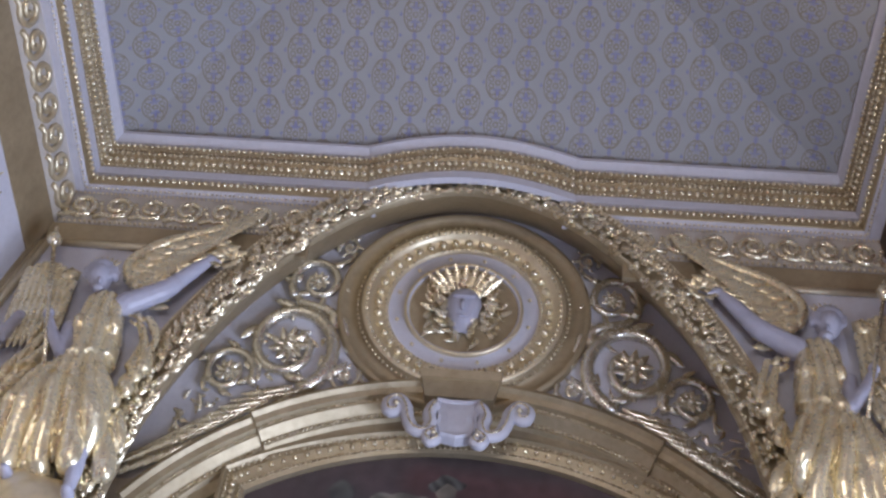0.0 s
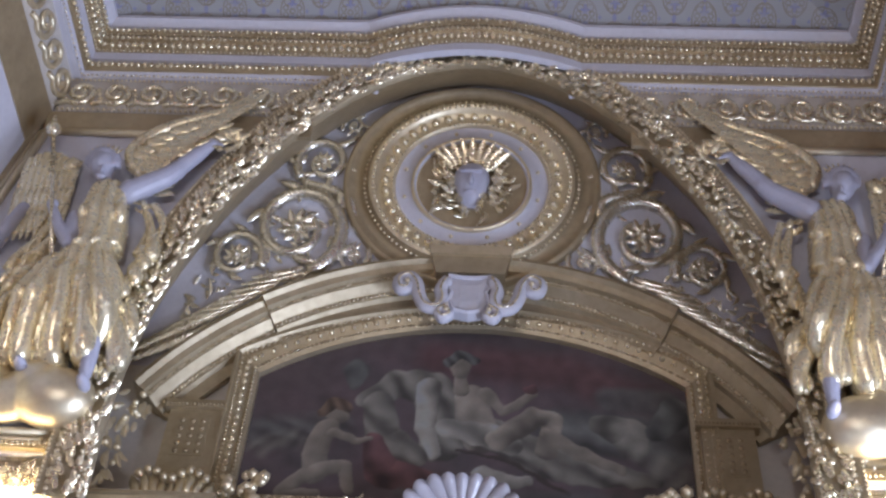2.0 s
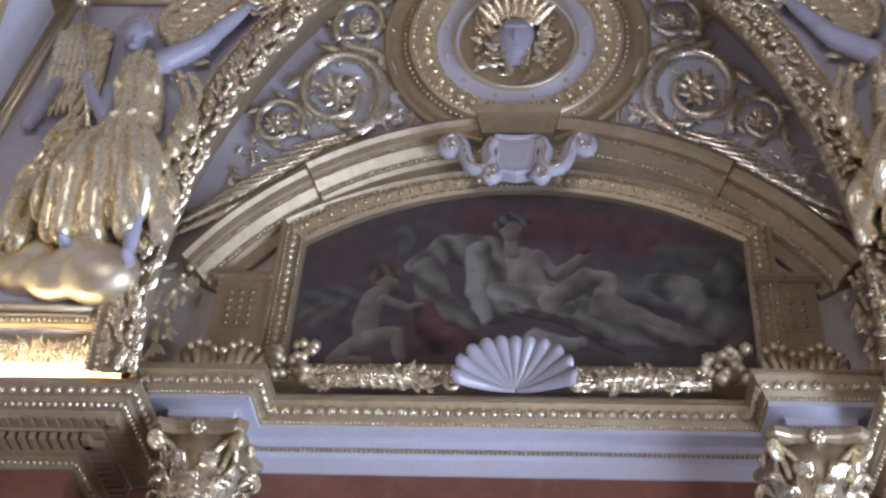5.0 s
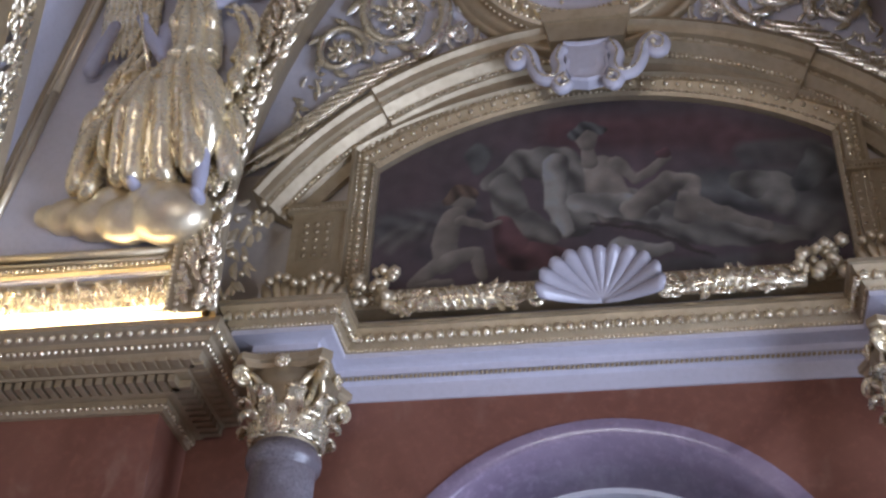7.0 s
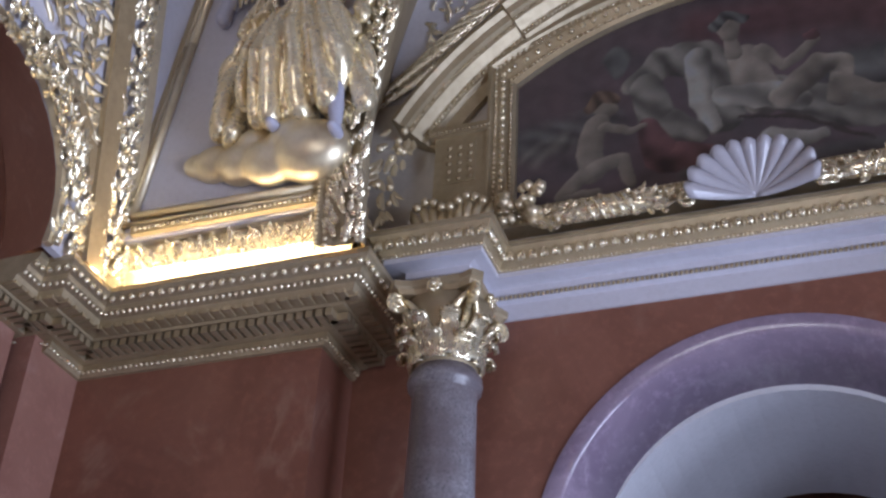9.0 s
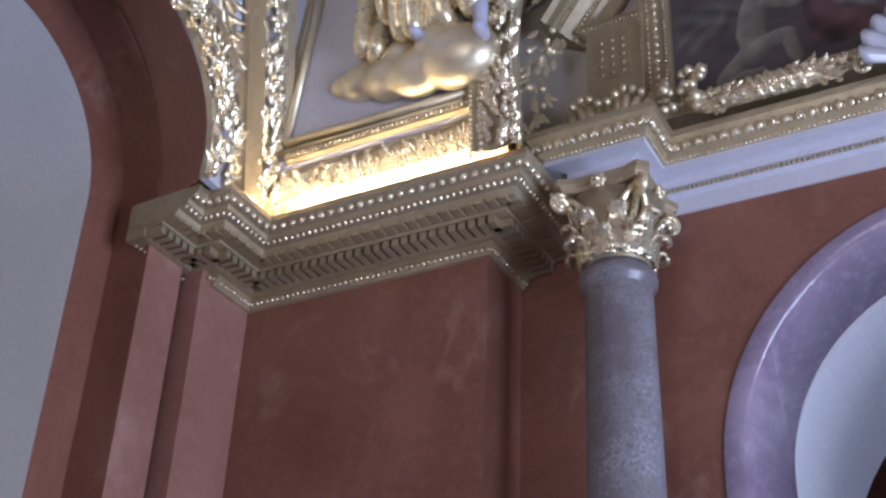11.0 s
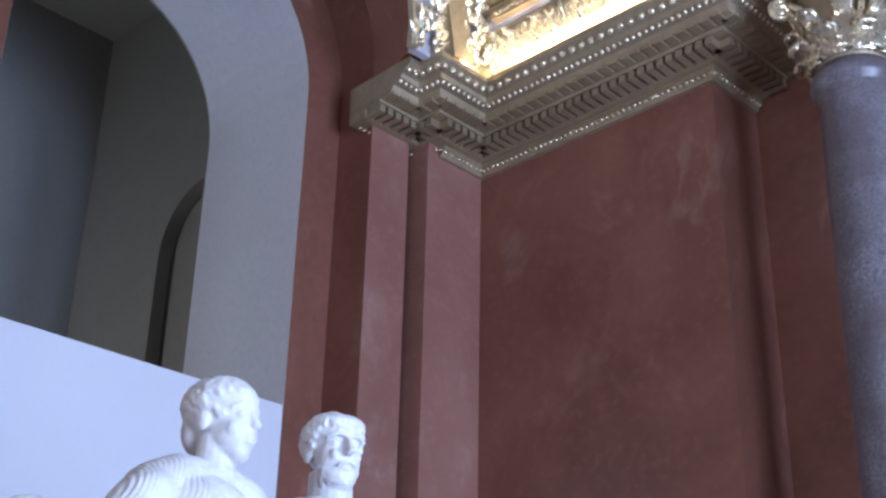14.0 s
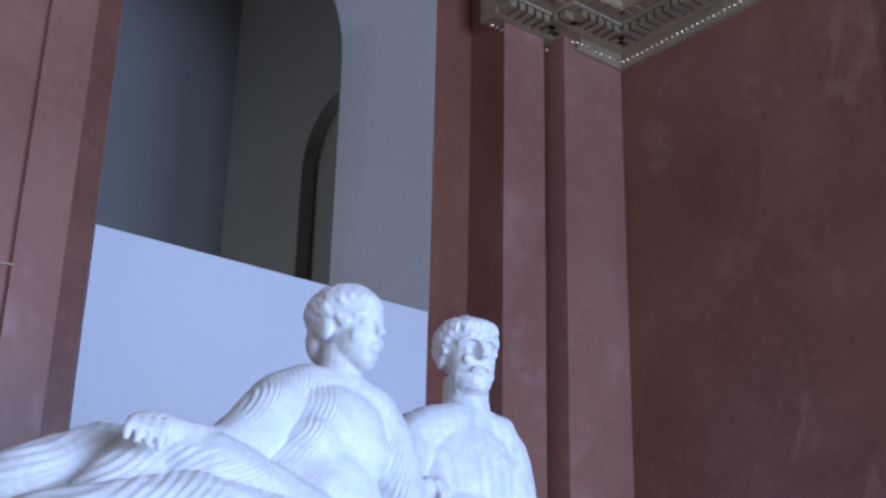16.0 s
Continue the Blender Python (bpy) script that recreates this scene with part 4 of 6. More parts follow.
    form([(-0.19, 8.56), (-0.18, 8.42)], (0.05, 0.07), skin)
    form([(-0.20, 8.70), (-0.19, 8.62)], (0.10, 0.075), skin)
    form([(-0.31, 8.72), (-0.20, 8.82), (-0.08, 8.76)], 0.05, dim, 60, 0.5)
    form([(0.02, 8.40), (0.18, 8.22), (0.30, 8.28), (0.40, 8.40)], (0.07, 0.055, 0.045, 0.05), skin)
    form([(0.39, 8.46), (0.41, 8.50)], (0.07, 0.03), red)
    form([(0.15, 7.92), (0.42, 8.16), (0.56, 8.14), (0.52, 7.82)], (0.11, 0.10, 0.10, 0.09), skin, 14, 0.4)
    form([(0.52, 8.0), (0.75, 7.82), (1.10, 7.66)], (0.07, 0.07, 0.04), skin)
    form([(0.0, 7.58), (0.18, 7.50), (0.36, 7.52)], (0.08, 0.09, 0.05), pale)
    form([(-0.2, 7.8), (0.2, 7.72), (0.68, 7.42)], 0.022, (0.03, 0.022, 0.02))
    form([(-1.20, 8.16), (-1.17, 8.10)], (0.11, 0.09), skin)
    form([(-1.30, 8.14), (-1.22, 8.24), (-1.1, 8.20)], 0.05, (0.075, 0.05, 0.035), 50, 0.3)
    form([(-1.24, 7.98), (-1.32, 7.70), (-1.30, 7.52)], (0.09, 0.11, 0.11), skin)
    form([(-1.18, 7.93), (-1.02, 7.85), (-0.88, 7.88)], (0.05, 0.04, 0.03), skin)
    form([(-1.28, 7.55), (-1.06, 7.60), (-1.0, 7.36)], (0.09, 0.07, 0.04), skin)
    form([(-1.38, 7.48), (-1.52, 7.34), (-1.25, 7.33)], (0.08, 0.05, 0.04), skin)
    form([(-1.75, 7.75), (-1.5, 7.85)], 0.14, cloth, 45, -0.7, soft=0.7, cover=0.55)
    form([(-0.6, 7.36), (0.4, 7.36), (1.3, 7.38)], 0.08, dim, soft=0.8, cover=0.7)
    col = np.clip((col * 1.9 + 0.006) * (1 + 0.22 * fine[..., None]), 0.004, 0.3)

    bm = bmesh.new()
    vs = [[bm.verts.new((gx[i, j], 7.088, gz[i, j])) for j in range(nx)] for i in range(nz)]
    for i in range(nz - 1):
        for j in range(nx - 1):
            bm.faces.new((vs[i][j], vs[i][j + 1], vs[i + 1][j + 1], vs[i + 1][j]))
    ob = child("painted_canvas", bm, CANVAS, pic, "dark maroon and grey painted canvas")
    at = ob.data.color_attributes.new("paint", "FLOAT_COLOR", "POINT")
    at.data.foreach_set("color", np.concatenate((col.reshape(-1, 3), np.ones((nx * nz, 1))), axis=1).ravel())


painted_surface()
# shell and swags on the sill
shell = thing("scallop_shell", (CX + 0.09, 6.9, 6.9), "white scallop shell with silvery ribs on the sill", "shell ornament")
def shell_dish():
    """The fluted dish: a fan of hollowed ribs that open towards the room."""
    bm = bmesh.new()
    loops = []
    for i in range(9):
        u = i / 8
        lp = []
        for k in range(121):
            f = k / 120
            a = radians(-96 + 192 * f)
            flute = abs(math.sin(f * 11 * math.pi))
            ln = (0.33 + 0.10 * abs(math.sin(a)) ** 1.5) * (1 + 0.05 * flute * u)
            lp.append((CX + 0.06 + math.sin(a) * ln * u, 6.90 - 0.16 * u ** 1.6 - 0.065 * u * flute, 6.935 + math.cos(a) * ln * 0.97 * u))
        loops.append(lp)
    rings(bm, loops, closed=False, caps=False)
    ob = child("fluted_dish", bm, SHELLM, shell, "", True)
    sol = ob.modifiers.new("thickness", "SOLIDIFY")
    sol.thickness = 0.018


shell_dish()
for sx in (-1, 1):
    s = Soup()
    s.tube([Vector((CX + 0.06 + sx * x, 6.80, z)) for x, z in spiral(0.44, 6.93, 0.075, 0.015, 2.6, -1.4, 18)], 0.018, 7)
    s.make("side_volute", BRIGHT, shell, "gilded scroll at the shell's foot")


def sill_swag(side):
    ob = thing("leaf_swag", (CX + side * 0.9, 6.9, 6.92), "gilded twisted leaf swag ending in fruit", "swag", "sill swags")
    r = random.Random(5 + side)
    path = [(CX + side * x, 6.83, z) for x, z in ((1.45, 6.95), (1.2, 6.97), (0.95, 7.0), (0.7, 6.97), (0.52, 6.95))]
    garland("leafwork", path, lambda p: Vector((0, -1, 0.1)), 0.17, 0.10, ob, 0.02, "gilded leaf bundle", BRIGHT, 50 + side)
    s = Soup()
    s.tube(path, [0.035, 0.06, 0.085, 0.06, 0.03], 10)
    for k in range(5):
        x = 0.8 + 0.07 * k
        s.tube([(CX + side * (x + 0.05 * math.sin(a)), 6.83 - 0.088 * math.cos(a), 6.99 + 0.088 * math.sin(a)) for a in (math.pi * (i / 8 - 0.5) for i in range(9))], 0.014, 6)
    s.make("ribbon_roll", BRIGHT, ob, "gilded ribbon bound round the swag")
    s = Soup()
    for k in range(26):
        s.lump((CX + side * r.uniform(1.42, 1.72), r.uniform(6.76, 6.88), r.uniform(6.96, 7.26)), r.uniform(0.035, 0.06))
    s.pieces("fruit", GOLD, ob)


sill_swag(-1)
sill_swag(1)

# ---------------------------------------------------------------- bay entablature over the columns
BAY = [(-3.13, YA), (-2.5, YA), (-2.5, 6.82), (-2.17, 6.82), (-2.17, YA), (2 * CX + 2.17, YA), (2 * CX + 2.17, 6.82), (2 * CX + 2.5, 6.82), (2 * CX + 2.5, YA), (2 * CX + 3.13, YA)]
ent = thing("bay_entablature", (CX, 7.0, 6.4), "white entablature with gilded egg moulding breaking over the columns", "entablature")
bm = bmesh.new()
moulding(bm, BAY, [(-0.05, 6.40), (0.02, 6.40), (0.02, 6.53), (0.06, 6.545), (0.06, 6.575), (0.075, 6.585), (0.075, 6.635), (0.12, 6.645), (0.20, 6.65), (0.20, 6.69)])
child("fascia", bm, LILAC, ent, "white painted fascia and cove")
bm = bmesh.new()
moulding(bm, BAY, [(0.0, 6.69), (0.21, 6.69), (0.22, 6.72), (0.27, 6.80), (0.29, 6.845), (0.31, 6.85), (0.31, 6.88), (-0.05, 6.90)])
child("crown_moulding", bm, OLDGOLD, ent, "gilded crown moulding")
s = Soup()
row(s, BAY, 0.265, 6.775, 0.085, (0.030, 0.028, 0.042))
row(s, BAY, 0.265, 6.765, 0.0425, (0.007, 0.028, 0.035))
row(s, BAY, 0.215, 6.70, 0.032, (0.011, 0.011, 0.011))
s2 = Soup()
row(s2, BAY, 0.07, 6.56, 0.034, (0.014, 0.018, 0.017), skew=0.5)
s2.make("rope_moulding", MATT, ent, "dull gilded rope moulding", kind="stuff")
s.make("egg_moulding", BRIGHT, ent, "gilded eggs and beads", kind="stuff")
bm = bmesh.new()
for x in (-2.335, 2 * CX + 2.335):
    box(bm, (x - 0.19, 6.62, 6.30), (x + 0.19, YA, 6.40))
child("bearing_block", bm, LILAC, ent)


# ---------------------------------------------------------------- columns
def column(x, label):
    y = 6.66
    ob = thing("column", (x, y, 0), label, "column", "columns of the bay")
    bm = bmesh.new()
    prof = [(0.28, 0.95), (0.28, 1.03), (0.25, 1.06), (0.243, 1.2), (0.238, 3.0), (0.225, 4.6), (0.212, 5.56), (0.215, 5.58), (0.242, 5.60), (0.248, 5.64), (0.242, 5.68), (0.216, 5.70), (0.21, 5.74)]
    rings(bm, [[(x + r * math.cos(a), y + r * math.sin(a), z) for a in (2 * math.pi * k / 40 for k in range(40))] for r, z in prof])
    child("shaft", bm, GRANITE, ob, "speckled grey granite shaft", True)
    bm = bmesh.new()
    rings(bm, [[(x + r * math.cos(a), y + r * math.sin(a), z) for a in (2 * math.pi * k / 32 for k in range(32))] for r, z in ((0.33, 0.74), (0.37, 0.78), (0.37, 0.83), (0.32, 0.86), (0.33, 0.90), (0.34, 0.93), (0.31, 0.96))])
    box(bm, (x - 0.4, y - 0.4, 0), (x + 0.4, y + 0.4, 0.74))
    child("base", bm, WHITE, ob, "pale stone base and plinth")
    # capital: bell, two rows of leaves, corner volutes, hollow-sided abacus
    bm = bmesh.new()
    rings(bm, [[(x + r * math.cos(a), y + r * math.sin(a), z) for a in (2 * math.pi * k / 32 for k in range(32))] for r, z in ((0.212, 5.72), (0.22, 5.95), (0.25, 6.08), (0.30, 6.2))])
    child("bell", bm, MATT, ob, "gilded capital bell", True)
    for tier, (n, z0, h, r0, off) in enumerate(((8, 5.74, 0.19, 0.218, 0.0), (8, 5.76, 0.33, 0.222, math.pi / 8))):
        for k in range(n):
            a = 2 * math.pi * k / n + off
            d, t = Vector((math.cos(a), math.sin(a), 0)), Vector((-math.sin(a), math.cos(a), 0))
            bm = bmesh.new()
            loops = []
            for i in range(15):
                u = i / 14
                bow = max(0.0, u - 0.60) / 0.40
                reach = r0 + 0.012 + 0.035 * u + 0.085 * math.sin(bow * math.pi / 2 * 1.2)
                zz = z0 + h * (min(u, 0.82) / 0.82) - 0.075 * bow ** 2
                w = 0.080 * (1 - 0.45 * max(0, u - 0.3)) * (0.74 + 0.26 * abs(math.cos(u * 4 * math.pi)))
                loops.append([Vector((x, y, zz)) + d * (reach + hgt) + t * (w * sx) for sx, hgt in ((-1, -0.03), (-0.72, 0.004), (-0.45, -0.016), (-0.2, 0.012), (0, -0.004), (0.2, 0.012), (0.45, -0.016), (0.72, 0.004), (1, -0.03))])
            rings(bm, loops, closed=False, caps=False)
            ob2 = child("acanthus_leaf", bm, BRIGHT, ob, "", True)
            so = ob2.modifiers.new("thickness", "SOLIDIFY")
            so.thickness = 0.010
    for k in range(8):           # stalks that carry the volutes
        a = 2 * math.pi * (k + 0.5) / 8
        b = math.pi / 4 + math.pi / 2 * (k // 2)
        d0, d1 = Vector((math.cos(a), math.sin(a), 0)), Vector((math.cos(b), math.sin(b), 0))
        s = Soup()
        s.tube([Vector((x, y, 5.95)) + d0 * 0.235, Vector((x, y, 6.04)) + d0 * 0.262, Vector((x, y, 6.13)) + (d0 + d1).normalized() * 0.30, Vector((x, y, 6.215)) + d1 * 0.36], [0.016, 0.026, 0.022, 0.015], 7)
        s.make("stalk", ROBE, ob)
    for k in range(4):
        a = math.pi / 4 + k * math.pi / 2
        d = Vector((math.cos(a), math.sin(a), 0))
        s = Soup()
        pts = [Vector((x, y, 0)) + d * u + Vector((0, 0, z)) for u, z in spiral(0.375, 6.155, 0.07, 0.012, 1.6, -1.7)]
        pts = [Vector((x, y, 6.0)) + d * 0.25] + pts
        s.tube(pts, 0.022, 8)
        s.lump(pts[-1], 0.026)
        s.make("volute", ROBE, ob)
    for k in range(4):
        a = k * math.pi / 2
        d = Vector((math.cos(a), math.sin(a), 0))
        s = Soup()
        c = Vector((x, y, 6.245)) + d * 0.30
        for j in range(7):
            b = 2 * math.pi * j / 7
            s.lump(c + Vector((-d.y, d.x, 0)) * (0.035 * math.cos(b)) + Vector((0, 0, 0.035 * math.sin(b))), 0.024)
        s.lump(c + d * 0.02, 0.025)
        s.make("rosette", BRIGHT, ob)
    bm = bmesh.new()
    out = []
    for k in range(4):
        a = math.pi / 4 + k * math.pi / 2
        for j, rr in ((-0.10, 0.43), (0.10, 0.43)):
            out.append((rr * math.cos(a + j), rr * math.sin(a + j)))
        for j in range(1, 6):
            b = a + math.pi / 2 * j / 6
            rr = 0.43 - 0.145 * math.sin(math.pi * j / 6) ** 0.6
            out.append((rr * math.cos(b), rr * math.sin(b)))
    rings(bm, [[(x + p * k, y + q * k, z) for p, q in out] for k, z in ((0.90, 6.215), (0.93, 6.25), (1.0, 6.265), (1.0, 6.31))])
    child("abacus", bm, MATT, ob, "gilded hollow-sided abacus")
    return ob


column(-2.20, "grey granite column with gilded Corinthian capital beside the pier")
column(2 * CX + 2.20, "grey granite column with gilded Corinthian capital")


# ---------------------------------------------------------------- pilasters beside the painting
def attic_pilaster(side):
    ob = thing("attic_pilaster", (CX + side * 2.12, 7.0, 6.9), "small gilded pilaster with pierced panel and leafy foot", "pilaster", "attic pilasters")
    cx = CX + side * 2.12

    def at(a, b):
        bm = bmesh.new()
        box(bm, (cx + min(a[0], b[0]), a[1], a[2]), (cx + max(a[0], b[0]), b[1], b[2]))
        return bm

    child("shaft", at((-0.21, 6.98, 7.28), (0.21, 7.11, 8.02)), OLDGOLD, ob)
    child("cap", at((-0.25, 6.94, 8.02), (0.25, 7.11, 8.10)), OLDGOLD, ob)
    child("panel", at((-0.13, 6.970, 7.56), (0.13, 6.99, 7.94)), OLDGOLD, ob, "dull gilded sunk panel")
    s = Soup()
    for i in range(3):
        for j in range(5):
            s.lump((cx - 0.085 + i * 0.085, 6.965, 7.60 + j * 0.075), (0.024, 0.012, 0.026))
    for i in range(16):
        s.lump((cx - 0.24 + i * 0.032, 6.935, 8.05), 0.014)
    s.pieces("stud", MATT, ob)
    s = Soup()
    for k in range(9):
        s.lump((cx - 0.26 + 0.065 * k, 6.86, 7.12 + 0.05 * math.sin(k * 1.3)), (0.045, 0.05, 0.17), Matrix.Rotation((k - 4) * 0.10, 3, "Y"))
        s.lump((cx - 0.26 + 0.065 * k, 6.82, 7.26 + 0.04 * math.sin(k * 1.3)), 0.04)
    s.make("acanthus_foot", GOLD, ob, "gilded acanthus foot")


attic_pilaster(-1)
attic_pilaster(1)

# ---------------------------------------------------------------- pier cornices with hidden lamps
CPROF = [(-0.04, 6.02), (0.06, 6.02), (0.08, 6.06), (0.10, 6.07), (0.10, 6.13), (0.20, 6.15), (0.20, 6.21), (0.22, 6.23), (0.34, 6.25), (0.36, 6.30), (0.42, 6.33), (0.43, 6.36), (0.48, 6.40), (0.50, 6.42), (0.50, 6.46), (0.46, 6.46), (-0.04, 6.44)]
CPROF = [(u * 1.1, z if z > 6.2 else z + 0.05 * (6.2 - z) / 0.18) for u, z in CPROF]
WEST = [(-5.33, 5.56), (-5.33, 6.2), (XB, 6.2), (XB, YP), (-3.13, YP), (-3.13, YA - 0.02)]
EAST = [(2 * CX + 3.13, YA - 0.02), (2 * CX + 3.13, YP), (2 * CX - XB, YP), (2 * CX - XB, 3.0)]


def pier_cornice(path, label):
    x0 = (path[0][0] + path[-1][0]) / 2
    ob = thing("pier_cornice", (x0, 6.4, 6.0), label, "cornice", "pier cornices")
    bm = bmesh.new()
    moulding(bm, path[2:] if path is WEST else path, [(-0.04, 6.06), (0.025, 6.07), (0.05, 6.105), (0.065, 6.11), (0.065, 6.15), (-0.04, 6.155)])
    child("bed_moulding", bm, MATT, ob, "matt gilded bed moulding")
    bm = bmesh.new()
    moulding(bm, path, [(-0.04, 6.15), (0.10, 6.152), (0.12, 6.158), (0.12, 6.215), (0.26, 6.225), (0.27, 6.24), (0.374, 6.25), (-0.04, 6.26)])
    child("dentil_band", bm, MATT, ob, "matt gilded dentil band")
    bm = bmesh.new()
    moulding(bm, path, [(-0.04, 6.255)] + CPROF[8:])
    child("corona", bm, OLDGOLD, ob, "gilded corona with egg moulding")
    s = Soup()
    row(s, path, 0.19, 6.187, 0.075, (0.024, 0.07, 0.028), "block")
    row(s, path, 0.34, 6.25, 0.085, (0.026, 0.05, 0.016), "block")
    s.make("dentils", OLDGOLD, ob, "gilded dentils", smooth=False, kind="stuff")
    s = Soup()
    row(s, path, 0.44, 6.325, 0.05, (0.017, 0.017, 0.03), mi=0)
    row(s, path, 0.515, 6.385, 0.08, (0.026, 0.022, 0.034), skew=0.5)
    row(s, path, 0.52, 6.43, 0.045, (0.012, 0.03, 0.012))
    row(s, path, 0.05, 6.10, 0.045, (0.014, 0.02, 0.012))
    s.make("egg_moulding", BRIGHT, ob, "gilded eggs, darts and beads", kind="stuff")
    return ob


pier_cornice(WEST, "deep gilded corner cornice with dentils, lit from its top")
pier_cornice(EAST, "deep gilded corner cornice with dentils, lit from its top")


def corner_lamp(a, b, side):
    ob = thing("cornice_lamp", ((a[0] + b[0]) / 2, a[1], 6.47), "slim warm lamp strip hidden on the cornice", "lamp", "cornice lamps")
    bm = bmesh.new()
    box(bm, (min(a[0], b[0]), min(a[1], b[1]) - 0.012, 6.462), (max(a[0], b[0]) + 0.001, max(a[1], b[1]) + 0.012, 6.475))
    child("tube", bm, lamp_material(), ob, "glowing warm strip")


corner_lamp((-4.55, 6.15), (-2.85, 6.15), -1)
corner_lamp((2 * CX + 4.55, 6.16), (2 * CX + 2.85, 6.16), 1)
for sx in (-1, 1):
    area("cornice_lamp_light", look((CX + sx * 3.52, 6.145, 6.49), (CX + sx * 3.52, 6.05, 9.5)), 1.7, 0.03, 17 if sx < 0 else 60, LAMP)
area("cornice_lamp_light", look((-4.70, 5.95, 6.485), (-4.4, 5.9, 9.5)), 0.03, 0.3, 5, LAMP)
# unseen pair at the south corners, assumed by symmetry, added to warm the ceiling
for sx in (-1, 1):
    area("cornice_lamp_light", look((CX + sx * 3.52, -4.6, 6.485), (CX + sx * 2.6, -2.5, 11.0)), 1.7, 0.05, 34, LAMP)

# ---------------------------------------------------------------- leafy mouldings round the figure panel


def figure_panel(side):
    def X(x):
        return x if side < 0 else 2 * CX - x
    ob = thing("figure_panel", (X(-3.6), 6.0, 6.6), "lilac panel with gilded frame and leaf moulding", "wall panel", "figure panels")
    # smooth glowing cove over the lamps, a fringe of curling leaves along its top
    bm = bmesh.new()
    prof = [(6.30, 6.46), (6.285, 6.50), (6.26, 6.57), (6.22, 6.63), (6.17, 6.67), (6.14, 6.69), (6.12, 6.76), (6.14, 6.78), (6.13, 6.86), (6.34, 6.86), (6.34, 6.46)]
    rings(bm, [[(X(x), y, z) for y, z in prof] for x in (-4.80, -2.78)])
    child("cove", bm, GOLD, ob, "smooth gilded cove glowing over the lamps")
    r = random.Random(31)
    for k in range(46):
        x = -4.62 + 1.82 * (k + 0.5) / 46
        for tier in range(2):
            s = Soup()
            s.leaf((X(x + 0.02 * tier), 6.19 - 0.035 * tier, 6.63 + 0.04 * tier), (r.uniform(-0.5, 0.5), -0.25, 1.0), (0, -1, -0.2), r.uniform(0.11, 0.16), r.uniform(0.055, 0.075), r.uniform(0.15, 0.5), r.uniform(-0.5, 0.5), 0.9, 4)
            s.make("leaf", BRIGHT, ob)
    s = Soup()
    for k in range(90):
        s.lump((X(-4.6 + 1.78 * k / 89), 6.125, 6.82), (0.008, 0.02, 0.03))
    s.make("reeding", GOLD, ob, kind="stuff")
    up = [(X(-4.62 + 0.2 * (z - 6.6)), 6.03 - 0.42 * (z - 6.72), z) for z in (6.5, 6.8, 7.2, 7.6, 8.0, 8.4, 8.8, 9.2, 9.6)]
    garland("corner_garland", up, lambda p: Vector((-side * 0.97, 0, -0.2)), 0.22, 0.10, ob, 0.022, "gilded corner leaf garland", BRIGHT, 32)
    for off, wd, mt, nm in ((-0.22, 0.10, MATT, "matt_band"), (0.19, 0.05, GOLD, "beaded_band")):
        bm = bmesh.new()
        rings(bm, [[(x - side * 0.0, y + off - wd, z), (x - side * 0.05, y + off - wd, z), (x - side * 0.05, y + off + wd, z), (x, y + off + wd, z)] for x, y, z in up])
        child(nm, bm, mt, ob)
    # inner frame
    frame_pts = [(-4.46, 7.0), (-2.98, 6.98), (-2.86, 8.0), (-2.55, 9.0), (-2.0, 10.0), (-2.1, 10.02), (-3.84, 10.04), (-4.16, 8.5)]
    s = Soup()
    n = len(frame_pts)
    for i in range(n):
        a, b = frame_pts[i], frame_pts[(i + 1) % n]
        s.tube([Vector((X(a[0]), pa(a[1]) - 0.03, a[1])), Vector((X(b[0]), pa(b[1]) - 0.03, b[1]))], 0.035, 6)
        s.tube([Vector((X(a[0] * 1.016), pa(a[1]) - 0.02, a[1] - 0.06 * (a[1] < 8))), Vector((X(b[0] * 1.016), pa(b[1]) - 0.02, b[1] - 0.06 * (b[1] < 8)))], 0.02, 6)
    s.make("panel_frame", GOLD, ob, "gilded inner frame", smooth=True)
    bm = bmesh.new()
    for z0, z1, d in ((6.84, 6.90, 0.05), (6.90, 6.95, 0.03)):
        rings(bm, [[(X(x), pa(z0) - d, z0), (X(x), pa(z1) - d, z1), (X(x), pa(z1) + 0.02, z1), (X(x), pa(z0) + 0.02, z0)] for x in (-4.45, -2.88)])
    child("base_band", bm, MATT, ob, "matt gilded base band")
    s = Soup()
    for k in range(40):
        s.lump((X(-4.4 + 1.5 * k / 39), pa(6.87) - 0.06, 6.87), (0.016, 0.014, 0.02))
    s.make("base_beading", BRIGHT, ob, kind="stuff")
    # plain matt gilded slip between frieze and figure
    bm = bmesh.new()
    rings(bm, [[(X(x), pa(10.06) - 0.02, 10.06), (X(x), pa(10.27) - 0.05, 10.27), (X(x), pa(10.27) + 0.02, 10.27), (X(x), pa(10.06) + 0.02, 10.06)] for x in (-3.88, -1.55)])
    child("upper_slip", bm, MATT, ob, "matt gilded slip")
    return ob


figure_panel(-1)
figure_panel(1)


